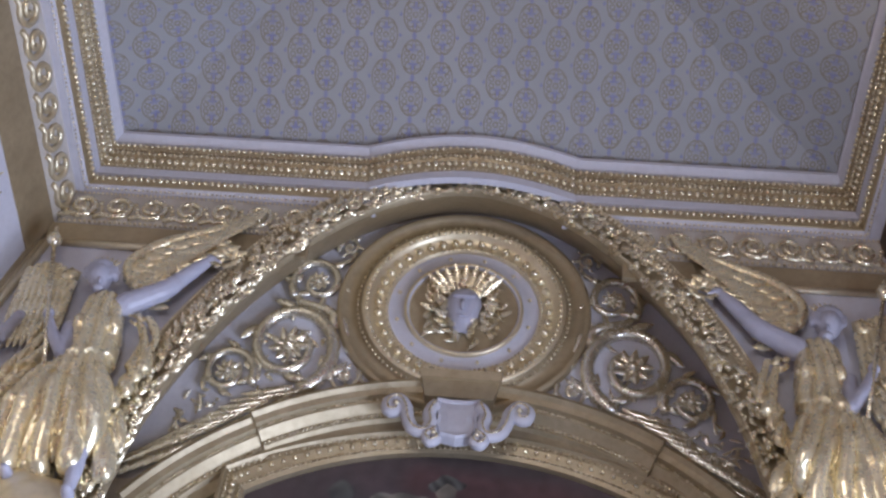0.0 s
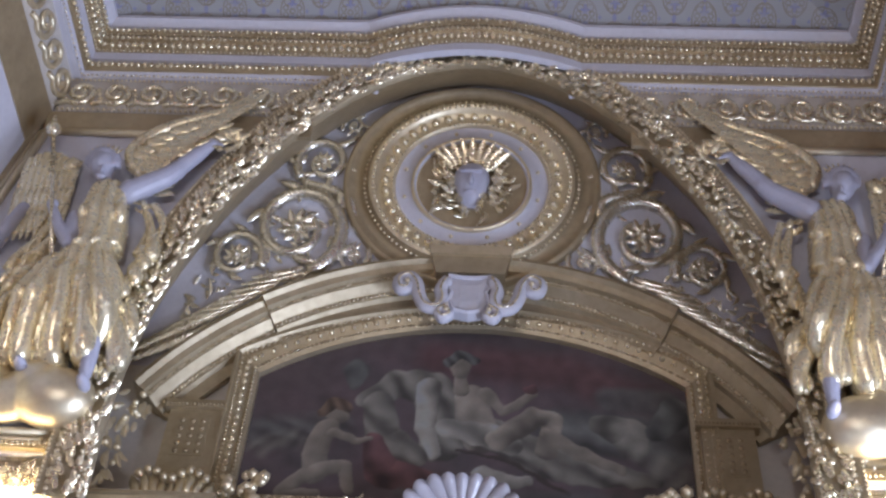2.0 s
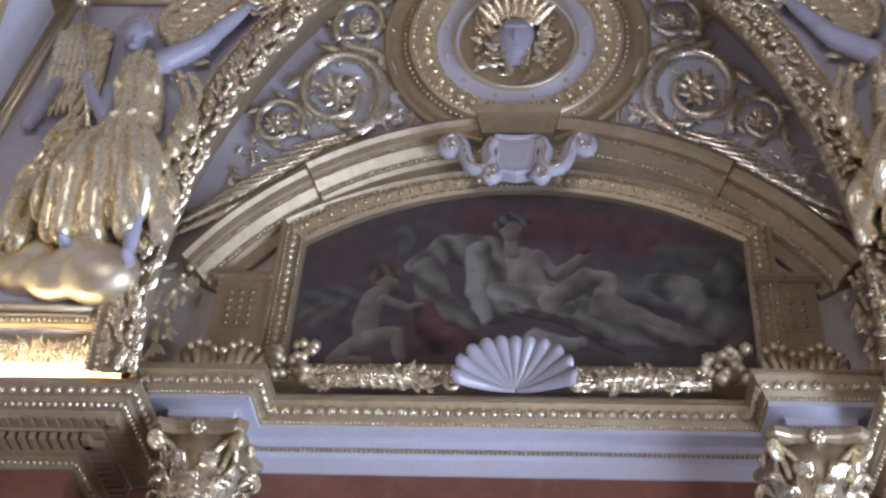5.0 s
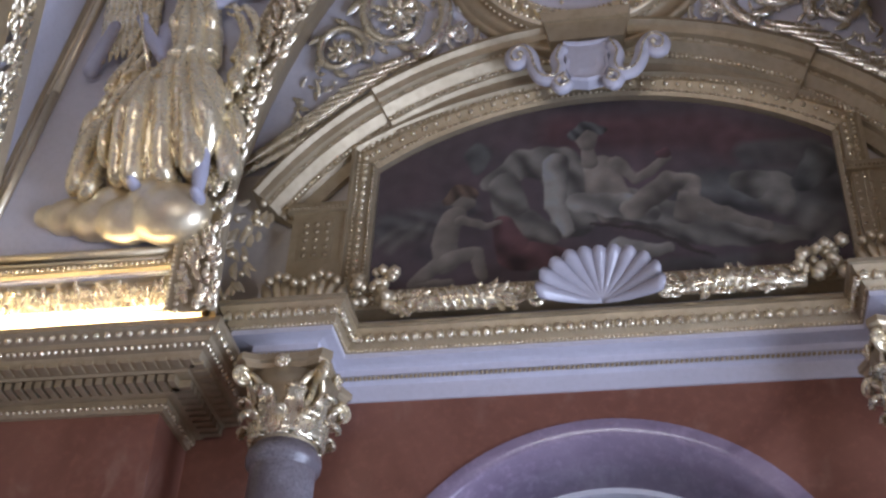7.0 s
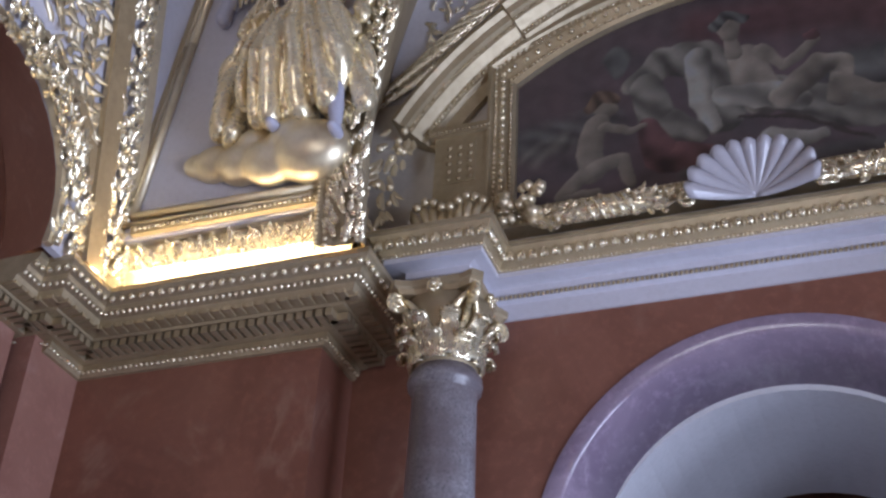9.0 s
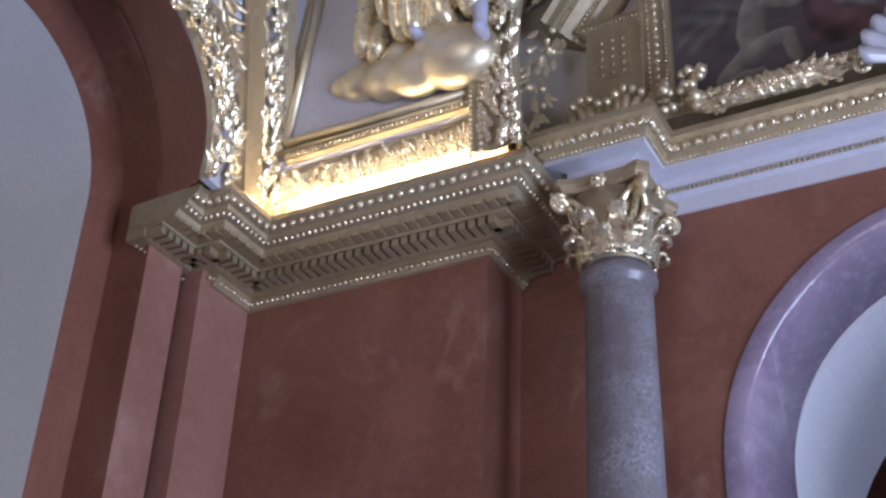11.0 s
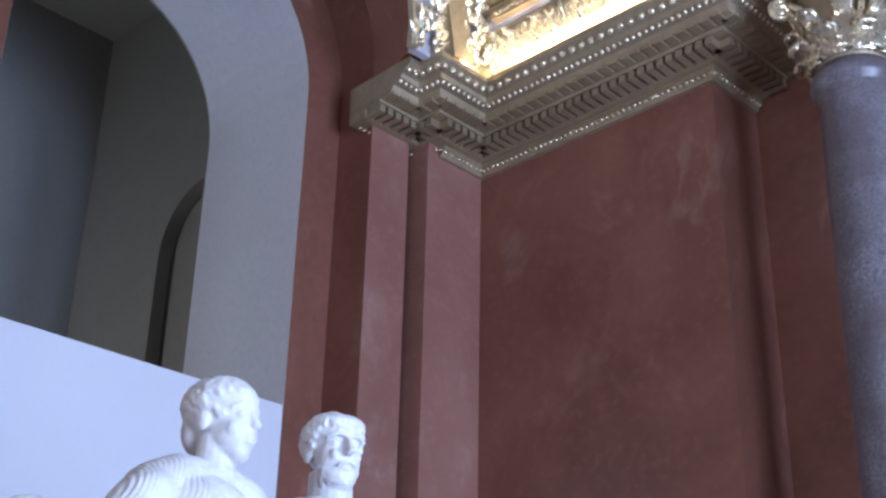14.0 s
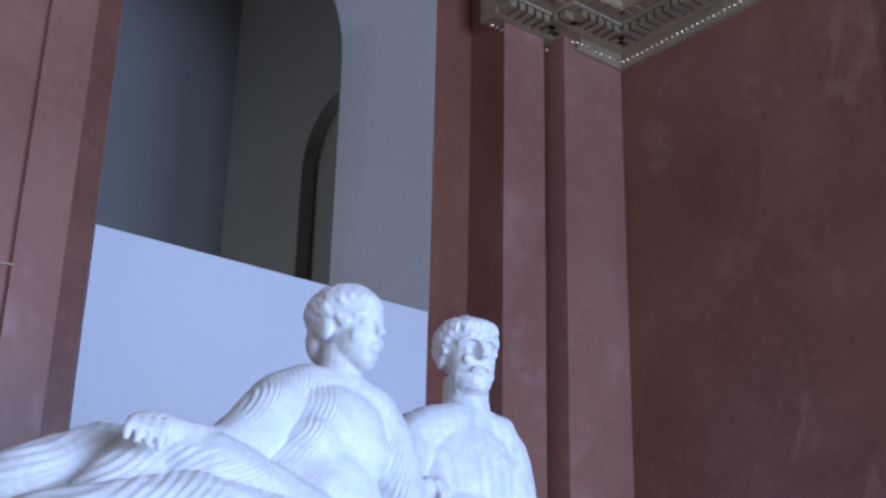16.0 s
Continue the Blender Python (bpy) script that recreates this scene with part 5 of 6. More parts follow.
# ---------------------------------------------------------------- winged figures
def carved(b, voxel, rounds):
    """Fuse overlapping forms into one skin and smooth it; gives vertices and faces."""
    ob = part("carving", b, STATUE)
    rm = ob.modifiers.new("carve", "REMESH")
    rm.mode, rm.voxel_size = "VOXEL", voxel
    sm = ob.modifiers.new("polish", "SMOOTH")
    sm.factor, sm.iterations = 0.5, rounds
    ev = ob.evaluated_get(bpy.context.evaluated_depsgraph_get())
    me = ev.to_mesh()
    co = np.empty(len(me.vertices) * 3)
    me.vertices.foreach_get("co", co)
    no = np.empty(len(me.vertices) * 3)
    me.vertices.foreach_get("normal", no)
    faces = [tuple(p.vertices) for p in me.polygons]
    ev.to_mesh_clear()
    old = ob.data
    bpy.data.objects.remove(ob)
    bpy.data.meshes.remove(old)
    return co.reshape(-1, 3), no.reshape(-1, 3), faces


def winged_figure(side):
    """A gilded winged figure with pale limbs, seated on a cloud."""
    def A(x, z, d):
        p = ap(x, z, d)
        return p if side < 0 else Vector((2 * CX - p.x, p.y, p.z))

    out = PAN
    robe, skin = bmesh.new(), bmesh.new()
    rnd2 = random.Random(7)

    def swell(pts, rad, to=robe):
        pts = [A(*q) for q in pts]
        if len(pts) > 1:
            rings(to, tube_loops(pts, rad, 14))
        for p, q in zip(pts, rad):
            blob(to, p, q, None, 2)

    def folds(left, right, n, rad, wander=0.03):
        """Ridges of cloth running between two guide lines."""
        a, b = glide(left, 6), glide(right, 6)
        for k in range(n):
            f0, f1 = (k + rnd2.uniform(0.2, 0.8)) / n, (k + rnd2.uniform(0.0, 1.0)) / n
            m = len(a) - 1
            i0, i1 = rnd2.choice((0, 0, 1, 3)), m - rnd2.choice((0, 0, 1, 2))
            pts, rr = [], []
            for i in range(i0, i1 + 1):
                u = i / m
                f = f0 + (f1 - f0) * u + wander * math.sin(u * 5 + k * 1.9)
                q = a[i].lerp(b[i], f)
                q.z += 0.05 * math.sin(math.pi * f) * (f0 - f1)
                pts.append(A(q.x, q.y, q.z + 0.045 + 0.045 * math.sin(math.pi * min(1, max(0, f)))))
                v = (i - i0) / max(1, i1 - i0)
                rr.append(rad * (0.6 + 0.6 * u) * (0.85 + 0.35 * math.sin(k * 2.7 + u * 2)) * (0.35 + 0.65 * min(1, 6 * v, 8 * (1 - v) + 0.3)))
            rings(robe, tube_loops(pts, rr, 8))

    # body under the cloth
    swell([(-3.12, 9.28, 0.26), (-3.10, 9.02, 0.28), (-3.08, 8.74, 0.28), (-3.14, 8.48, 0.30)], [0.16, 0.19, 0.17, 0.22])
    swell([(-3.02, 8.48, 0.32), (-2.93, 8.18, 0.44), (-2.93, 7.72, 0.32)], [0.18, 0.14, 0.10])
    swell([(-3.28, 8.46, 0.32), (-3.42, 8.20, 0.42), (-3.44, 7.68, 0.30)], [0.18, 0.16, 0.11])
    swell([(-3.2, 8.3, 0.34), (-3.18, 7.95, 0.32), (-3.17, 7.68, 0.26)], [0.22, 0.17, 0.13])
    swell([(-3.22, 9.10, 0.40)], [0.10])
    swell([(-3.02, 9.10, 0.40)], [0.10])
    folds([(-3.42, 8.44, 0.42), (-3.64, 8.28, 0.38), (-3.66, 8.0, 0.32), (-3.58, 7.72, 0.24)], [(-3.36, 8.36, 0.46), (-3.45, 8.16, 0.46), (-3.46, 7.95, 0.42), (-3.40, 7.70, 0.32)], 4, 0.032)
    # mantle swinging out beside the body, and its tail
    folds([(-2.92, 9.30, 0.18), (-2.66, 9.20, 0.20), (-2.60, 8.90, 0.22), (-2.68, 8.50, 0.24), (-2.80, 8.18, 0.24)], [(-2.86, 9.16, 0.16), (-2.78, 9.02, 0.18), (-2.74, 8.80, 0.18), (-2.78, 8.48, 0.20), (-2.84, 8.22, 0.20)], 4, 0.026)
    folds([(-2.84, 8.26, 0.22), (-2.78, 8.0, 0.24), (-2.74, 7.75, 0.2), (-2.72, 7.56, 0.16)], [(-2.70, 8.24, 0.18), (-2.64, 8.0, 0.2), (-2.60, 7.8, 0.16), (-2.62, 7.62, 0.12)], 4, 0.030)
    # cloth trailing on the other side
    folds([(-3.60, 9.2, 0.12), (-3.66, 8.8, 0.14), (-3.74, 8.4, 0.14), (-3.80, 8.1, 0.1)], [(-3.44, 9.1, 0.16), (-3.46, 8.8, 0.2), (-3.56, 8.5, 0.2), (-3.64, 8.2, 0.2)], 4, 0.028)
    swell([(-3.74, 8.20, 0.08), (-3.76, 7.9, 0.1), (-3.74, 7.6, 0.12)], [0.10, 0.14, 0.12])
    rv, rn, rf = carved(robe, 0.0105, 5)
    # folds that fan out below the shoulder and below the waist, with an overfold at the hip
    xl, zl = (rv[:, 0] if side < 0 else 2 * CX - rv[:, 0]), rv[:, 2]
    flow = np.array([noise.noise(Vector((q[0] * 2.6, q[1] * 2.6, q[2] * 1.8))) for q in rv])
    crease = np.array([noise.noise(Vector(q) * 6.0) for q in rv])
    hip = 8.42 + 0.05 * np.sin(xl * 11 + 1.0) + 0.10 * (xl + 3.1)
    upper = np.arctan2(xl + 3.00, 9.95 - zl) / 0.085 + 0.6 * flow
    lower = np.arctan2(xl + 3.12, 9.05 - zl) / 0.125 + 0.7 * flow
    ridge_up, ridge_low = np.abs(np.sin(np.pi * upper)) ** 0.7, np.abs(np.sin(np.pi * lower)) ** 0.65
    above = np.clip((zl - hip) / 0.025, 0, 1)
    depth_low = 0.012 + 0.05 * np.clip((8.6 - zl) / 0.7, 0, 1)
    push = above * (0.026 * np.clip((8.72 - zl) / 0.3, 0, 1) + 0.046 * (ridge_up - 0.6) * np.clip((9.55 - zl) / 0.35, 0.2, 1)) + (1 - above) * depth_low * (ridge_low - 0.55) * 1.25
    rv = rv + rn * (push + 0.006 * crease)[:, None]

    # pale head, neck, arms and feet
    def arm(pts, rad):
        swell(pts, rad, skin)

    arm([(-3.19, 9.36, 0.32), (-3.22, 9.52, 0.34)], [0.07, 0.06])
    blob(skin, A(-3.27, 9.66, 0.38), (0.100, 0.115, 0.140), Matrix.Rotation(0.15 * side, 3, "Y"), 3)
    blob(skin, A(-3.265, 9.63, 0.50), (0.018, 0.03, 0.04), None, 2)
    blob(skin, A(-3.255, 9.54, 0.47), (0.05, 0.04, 0.035), None, 2)
    blob(skin, A(-3.275, 9.73, 0.325), (0.125, 0.12, 0.12), None, 3)
    for k in range(70):
        a, q = rnd2.uniform(-0.3, math.pi + 0.3), rnd2.uniform(0.6, 1.05)
        blob(skin, A(-3.275 + 0.14 * q * math.cos(a), 9.70 + 0.14 * q * math.sin(a), 0.34 + 0.12 * math.sqrt(max(0, 1 - q * q * 0.85))), rnd2.uniform(0.022, 0.036), None, 1)
    arm([(-2.97, 9.36, 0.32), (-2.70, 9.55, 0.30), (-2.62, 9.64, 0.30)], [0.10, 0.085, 0.075])
    arm([(-2.66, 9.60, 0.30), (-2.48, 9.84, 0.28), (-2.41, 9.93, 0.27)], [0.075, 0.062, 0.046])
    blob(skin, A(-2.385, 9.98, 0.28), (0.045, 0.035, 0.05), None, 2)
    for k in range(3):
        arm([(-2.39 + 0.02 * k, 9.98, 0.30), (-2.34 + 0.025 * k, 10.01 - 0.03 * k, 0.31)], [0.016, 0.011])
    arm([(-3.34, 9.05, 0.36), (-3.33, 8.78, 0.50)], [0.07, 0.062])
    arm([(-3.33, 8.78, 0.50), (-3.46, 8.96, 0.52), (-3.56, 9.16, 0.50)], [0.06, 0.05, 0.038])
    blob(skin, A(-3.575, 9.21, 0.50), (0.05, 0.04, 0.055), None, 2)
    arm([(-3.80, 9.16, 0.16), (-3.86, 8.95, 0.16), (-3.93, 8.72, 0.14)], [0.05, 0.06, 0.065])
    arm([(-2.90, 7.80, 0.36), (-2.88, 7.62, 0.34), (-2.875, 7.5, 0.32)], [0.07, 0.058, 0.045])
    blob(skin, A(-2.87, 7.44, 0.38), (0.05, 0.10, 0.045), None, 2)
    arm([(-3.40, 7.80, 0.38), (-3.38, 7.62, 0.32)], [0.06, 0.045])
    blob(skin, A(-3.37, 7.58, 0.38), (0.05, 0.10, 0.04), None, 2)
    sv, sn, sf = carved(skin, 0.011, 2)
    # cloud
    cloud = bmesh.new()
    for x, z, q, d in ((-3.05, 7.30, 0.27, 0.16), (-3.36, 7.27, 0.21, 0.14), (-3.60, 7.30, 0.19, 0.08), (-3.82, 7.34, 0.17, 0.03), (-3.98, 7.36, 0.11, 0.0), (-3.2, 7.45, 0.18, 0.2), (-3.5, 7.45, 0.15, 0.1)):
        blob(cloud, A(x, z, d), (q * 1.1, q * 0.75, q * 0.9), None, 3)
    cv, cn, cf2 = carved(cloud, 0.02, 8)

    # wings: scale feathers at the bend, long flight feathers sweeping to the tip
    w = Soup()
    lead = glide([(-3.00, 9.62, 0.16), (-3.06, 9.86, 0.17), (-2.88, 10.10, 0.17), (-2.50, 10.30, 0.15), (-2.10, 10.47, 0.13)], 8)
    tips = glide([(-1.97, 10.58, 0.14), (-2.05, 10.42, 0.16), (-2.18, 10.28, 0.17), (-2.36, 10.08, 0.18), (-2.58, 9.86, 0.18), (-2.78, 9.62, 0.17)], 3)
    w.tube([A(*q) for q in lead], [0.03] + [0.05] * (len(lead) - 6) + [0.04, 0.03, 0.025, 0.018, 0.01], 8)
    for k, q in enumerate(tips):
        u = k / (len(tips) - 1)
        b = lead[int((1 - u) ** 1.2 * 0.60 * len(lead)) + 3]
        base, tip = A(b.x + 0.02, b.y - 0.05, 0.13 + 0.02 * (k % 2)), A(q.x, q.y, q.z + 0.015 * (k % 2))
        w.leaf(base, tip - base, out, (tip - base).length * 1.04, 0.19, 0.03, 0.10 * side, 0.22, 10)
    for rowk in range(4):
        for k in range(9):
            u = k / 8
            b = lead[3 + int(u * 0.62 * len(lead))]
            base = A(b.x + 0.02 + 0.045 * rowk, b.y - 0.03 - 0.085 * rowk, 0.20 - 0.022 * rowk)
            tip = A(b.x + 0.20 + 0.06 * rowk + 0.16 * u, b.y - 0.14 - 0.07 * rowk + 0.17 * u, 0.19 - 0.02 * rowk)
            if b.y - 0.085 * rowk > 9.42:
                w.leaf(base, tip - base, out, 0.15 + 0.05 * rowk + 0.05 * u, 0.115, 0.06, 0, 0.4, 5)
    for rowk in range(3):
        for k in range(8):
            u = k / 7
            base = A(-3.50 - 0.40 * u, 9.66 + 0.16 * math.sin(u * 2.6) - 0.10 * rowk, 0.15 - 0.025 * rowk)
            tip = A(-3.50 - 0.36 * u + 0.02 * rowk, 9.38 - 0.27 * rowk - 0.10 * u, 0.14 - 0.02 * rowk)
            w.leaf(base, tip - base, out, (tip - base).length, 0.11, 0.04, 0, 0.4, 7)
    w.lump(A(-3.53, 9.66, 0.14), (0.10, 0.05, 0.10))
    for k in range(7):           # diadem rays
        a = math.pi * (0.25 + 0.5 * k / 6)
        w.tube([A(-3.275 + 0.12 * math.cos(a), 9.74 + 0.12 * math.sin(a), 0.38), A(-3.275 + 0.19 * math.cos(a), 9.74 + 0.19 * math.sin(a), 0.37)], [0.014, 0.004], 5)
    for k in range(8):           # ring of leaves in the raised hand
        a = 2 * math.pi * k / 8
        c = A(-2.27, 9.98, 0.24)
        w.leaf(c + (A(-2.27 + 0.09 * math.cos(a), 9.98 + 0.07 * math.sin(a), 0.24) - c), A(-2.27 - 0.09 * math.sin(a), 9.98 + 0.07 * math.cos(a), 0.27) - c, out, 0.12, 0.06, 0.2, 0, 0.8, 4)

    verts, faces, mats = [], [], []
    for vv, ff, mi in ((rv, rf, 0), (sv, sf, 1), (cv, cf2, 2), ([tuple(q) for q in w.v], w.f, 0)):
        k = len(verts)
        verts += [tuple(q) for q in vv]
        faces += [tuple(i + k for i in f) for f in ff]
        mats += [mi] * len(ff)
    mesh = bpy.data.meshes.new("winged_figure")
    mesh.from_pydata(verts, [], faces)
    mesh.polygons.foreach_set("material_index", mats)
    mesh.polygons.foreach_set("use_smooth", [True] * len(faces))
    for m in (ROBE, FLESH, GOLD):
        mesh.materials.append(m)
    ob = new("winged_figure", mesh)
    tagged(ob, "gilded winged figure with pale head and arms on a cloud", "relief figure", "winged figures")
    st = thing("staff", tuple(A(-3.43, 8.68, 0.5)), "thin gilded staff with a ball finial", "staff", "staffs")
    s = Soup()
    s.tube([A(-3.43, 8.64, 0.54), A(-3.60, 9.28, 0.55), A(-3.80, 10.08, 0.42)], 0.017, 7)
    s.make("shaft", BRIGHT, st)
    s = Soup()
    s.tube([A(-3.795, 10.03, 0.42), A(-3.80, 10.06, 0.42), A(-3.807, 10.10, 0.42), A(-3.815, 10.15, 0.42), A(-3.82, 10.17, 0.42), A(-3.83, 10.21, 0.42), A(-3.84, 10.28, 0.42)], [0.025, 0.05, 0.068, 0.05, 0.022, 0.026, 0.008], 12)
    s.make("finial", BRIGHT, st)
    return ob


winged_figure(-1)
winged_figure(1)


# ---------------------------------------------------------------- frieze with running scrolls
def frieze(x0, x1, sgn, name):
    ob = thing(name, ((x0 + x1) / 2, pa(10.5), 10.3), "gilded running-scroll frieze on pale ground", "frieze", "scroll friezes")
    bm = bmesh.new()
    rings(bm, [[(x, pa(10.30) - 0.03, 10.30), (x, pa(10.72) - 0.03, 10.72), (x, pa(10.72) + 0.05, 10.72), (x, pa(10.30) + 0.05, 10.30)] for x in (x0, x1)])
    child("ground", bm, CREAM, ob, "pale cream frieze ground")
    n = max(1, round(abs(x1 - x0) / 0.30))
    st = (x1 - x0) / n
    for k in range(n):
        cx = x0 + st * (k + 0.5)
        s = Soup()
        pts = [Vector((cx + sgn * (x - cx), pa(z) - 0.05, z)) for x, z in spiral(cx + 0.02, 10.52, 0.145, 0.03, -2.3, 1.5, 20)]
        tail = [Vector((cx - sgn * 0.18, pa(10.38) - 0.045, 10.375))]
        s.tube(tail + pts, 0.028, 6)
        s.lump(pts[-1], 0.028)
        for j in range(3):
            s.lump((cx - sgn * (0.11 + 0.02 * j), pa(10.5) - 0.045, 10.46 + 0.06 * j), (0.025, 0.015, 0.03))
        s.make("running_scroll", BRIGHT, ob)
    s = Soup()
    for z, d, rad, st in ((10.31, 0.05, 0.016, 0.045), (10.70, 0.05, 0.013, 0.04)):
        m = int(abs(x1 - x0) / st)
        for k in range(m):
            s.lump((x0 + (x1 - x0) * (k + 0.5) / m, pa(z) - d, z), rad)
    s.make("beading", GOLD, ob, kind="stuff")


frieze(-3.84, -1.60, 1, "frieze")
frieze(2 * CX + 1.60, 2 * CX + 3.84, -1, "frieze")


def side_frieze():
    """The same frieze turning along the western side."""
    ob = thing("frieze", (-3.86, 3.0, 10.3), "gilded running-scroll frieze along the side cove", "frieze", "scroll friezes")
    X = lambda z: -3.90 + 0.2 * (z - 10.3)
    bm = bmesh.new()
    rings(bm, [[(X(10.30) + 0.03, y, 10.30), (X(10.72) + 0.03, y, 10.72), (X(10.72) - 0.05, y, 10.72), (X(10.30) - 0.05, y, 10.30)] for y in (0.5, 5.74)])
    child("ground", bm, CREAM, ob, "pale cream frieze ground")
    for k in range(17):
        c = 5.56 - 0.30 * k
        s = Soup()
        pts = [Vector((X(z) + 0.05, y, z)) for y, z in spiral(c, 10.52, 0.145, 0.03, -2.3, 1.5, 20)]
        s.tube([Vector((X(10.38) + 0.045, c - 0.18, 10.375))] + pts, 0.028, 6)
        s.make("running_scroll", GOLD, ob)
    bm = bmesh.new()
    rings(bm, [[(X(9.9) + 0.0, y, 9.90), (X(10.28) + 0.05, y, 10.28), (X(10.28) - 0.1, y, 10.28), (X(9.9) - 0.1, y, 9.9)] for y in (0.5, 5.76)])
    child("lower_slip", bm, MATT, ob, "matt gilded slip")


side_frieze()

# ---------------------------------------------------------------- ceiling frame mouldings
def rise(x):
    """How far the frame lifts over the crown of the great arch."""
    u = (x - CX) / 0.95
    return math.cos(u * math.pi / 2) ** 1.5 if abs(u) < 1 else 0.0


bump = [(CX + 0.95 * math.cos(a), CN - 0.03 - 0.13 * math.sin(a) ** 1.5) for a in (math.pi * (1 - k / 16) for k in range(17))]
CFRAME = [(CL - 0.06, CS), (CL - 0.06, CN - 0.03)] + bump + [(CRT + 0.06, CN - 0.03), (CRT + 0.06, CS)]
LEFT, RIGHT = CFRAME[:2] + [(CX - 0.85, CN - 0.03)], [(CX + 0.85, CN - 0.03)] + CFRAME[-2:]
cf = thing("ceiling_frame", (CX, 5.6, 10.7), "pale moulded ceiling frame with rows of gilded ornament", "cornice")
bm, bg, s = bmesh.new(), bmesh.new(), Soup()
for path in (LEFT, RIGHT):
    moulding(bm, path, [(-0.16, 10.72), (-0.06, 10.72), (-0.06, 10.76), (-0.03, 10.80)])
    moulding(bg, path, [(-0.06, 10.79), (-0.02, 10.80), (0.0, 10.86), (-0.02, 10.92), (-0.06, 10.93)])
    row(s, path, 0.005, 10.86, 0.06, (0.024, 0.024, 0.036))
    row(s, path, -0.055, 10.765, 0.04, (0.013, 0.013, 0.013))
    row(s, path, -0.02, 10.905, 0.04, (0.013, 0.013, 0.013))
moulding(bm, CFRAME, [(-0.05, 10.92), (0.01, 10.93), (0.02, 11.02), (0.0, 11.03)])
moulding(bm, CFRAME, [(0.05, 11.35), (0.08, 11.36), (0.14, 11.42), (0.14, 11.46)])
moulding(bg, CFRAME, [(0.0, 11.245), (0.06, 11.26), (0.08, 11.30), (0.07, 11.34), (0.0, 11.355)])
row(s, CFRAME, 0.085, 11.30, 0.055, (0.020, 0.020, 0.026))
moulding(bg, CFRAME, [(-0.02, 11.025), (0.02, 11.03), (0.05, 11.10), (0.03, 11.16), (0.06, 11.19), (0.05, 11.245), (-0.02, 11.25)])
row(s, CFRAME, 0.055, 11.10, 0.07, (0.028, 0.028, 0.04))
row(s, CFRAME, 0.065, 11.20, 0.05, (0.020, 0.022, 0.024))
row(s, CFRAME, 0.03, 11.04, 0.04, (0.013, 0.013, 0.013))
row(s, CFRAME, 0.06, 11.26, 0.035, (0.010, 0.010, 0.010))
for b in (bm, bg):
    for v in b.verts:
        v.co.z += 0.09 * rise(v.co.x) * (v.co.y > 5.0)
s.v = [Vector((p.x, p.y, p.z + 0.09 * rise(p.x) * (p.y > 5.0))) for p in s.v]
child("pale_bands", bm, LILAC, cf, "pale lilac bands")
child("gilded_bands", bg, MATT, cf, "gilded bands")
s.make("egg_and_bead_rows", BRIGHT, cf, "gilded eggs and beads", kind="stuff")


# ---------------------------------------------------------------- western lunette beside the corner
def west_arch():
    ob = thing("western_arch", (-4.7, 4.9, 6.5), "gilded leafy arch over the western recess", "arch")

    def B(y, z, d):
        return (-4.65 + 0.2 * (z - 6.6) + d, y, z)

    curve = YIN[:10]
    garland("garland", [B(y + 0.08, z, 0.03) for z, y in curve], lambda p: Vector((0.97, 0, -0.2)), 0.22, 0.10, ob, 0.022, "gilded leaf garland", BRIGHT, 41)
    for off, up, w, nm, mt in ((0.26, 0.10, 0.07, "matt_band", MATT), (-0.04, -0.02, 0.03, "edge_band", GOLD)):
        bm = bmesh.new()
        rings(bm, [[B(y + off - w, z + up, 0), B(y + off - w, z + up, 0.05), B(y + off + w, z + up, 0.05), B(y + off + w, z + up, 0)] for z, y in curve])
        child(nm, bm, mt, ob)
    bm = bmesh.new()
    rings(bm, [[(XB - 0.12, 4.25 + 1.42 * math.cos(a), 6.5 + 1.42 * math.sin(a)), (-4.66 + 0.2 * math.sin(a), 4.25 + 1.23 * math.cos(a), 6.45 + 0.98 * math.sin(a))] for a in (math.pi * k / 24 for k in range(25))], closed=False, caps=False)
    child("soffit", bm, PINK, ob, "pink marble arch soffit", True)
    s = Soup()
    r = random.Random(12)
    for k in range(420):
        z = r.uniform(6.75, 10.2)
        hi = 5.66 - 0.42 * (z - 6.72)
        lo = max(np.interp(z - 0.1, [q[0] for q in YIN[:10]], [q[1] for q in YIN[:10]]) + 0.38, 2.0)
        if lo < hi:
            y, a = r.uniform(max(lo, hi - 1.4), hi), r.uniform(0, 6.3)
            s.leaf(B(y, z, 0.01), (0.1, math.cos(a), math.sin(a)), (0.97, 0, -0.2), r.uniform(0.09, 0.17), r.uniform(0.04, 0.07), 0.2, r.uniform(-0.8, 0.8), 0.9, 4)
    s.make("spandrel_leafwork", GOLD, ob, "gilded leaves in the narrow spandrel", kind="stuff")
    s = Soup()
    s.tube([Vector(B(pa(z) - 0.0, z, 0.0)) for z in (6.9, 8.0, 9.0, 10.2)], 0.05, 8)
    s.make("corner_rib", MATT, ob, "matt gilded corner rib")


west_arch()

# ---------------------------------------------------------------- white panel in the western arch
bm = bmesh.new()
box(bm, (XBAY - 0.03, 3.145, 0.0), (XBAY + 0.004, 5.352, 4.10))
bmesh.ops.bevel(bm, geom=bm.edges, offset=0.003, segments=1, affect="EDGES")
tagged(part("display_panel", bm, PANEL), "tall flat white screen standing in the arch", "panel")
bm = bmesh.new()
for a, b in (((XB - 0.053, 1.2, 3.62), (XB - 0.045, 2.62, 3.626)),):
    box(bm, a, b)
tagged(part("joint_trim", bm, MATT), "thin dark joint in the pink marble", "joint", kind="structure")


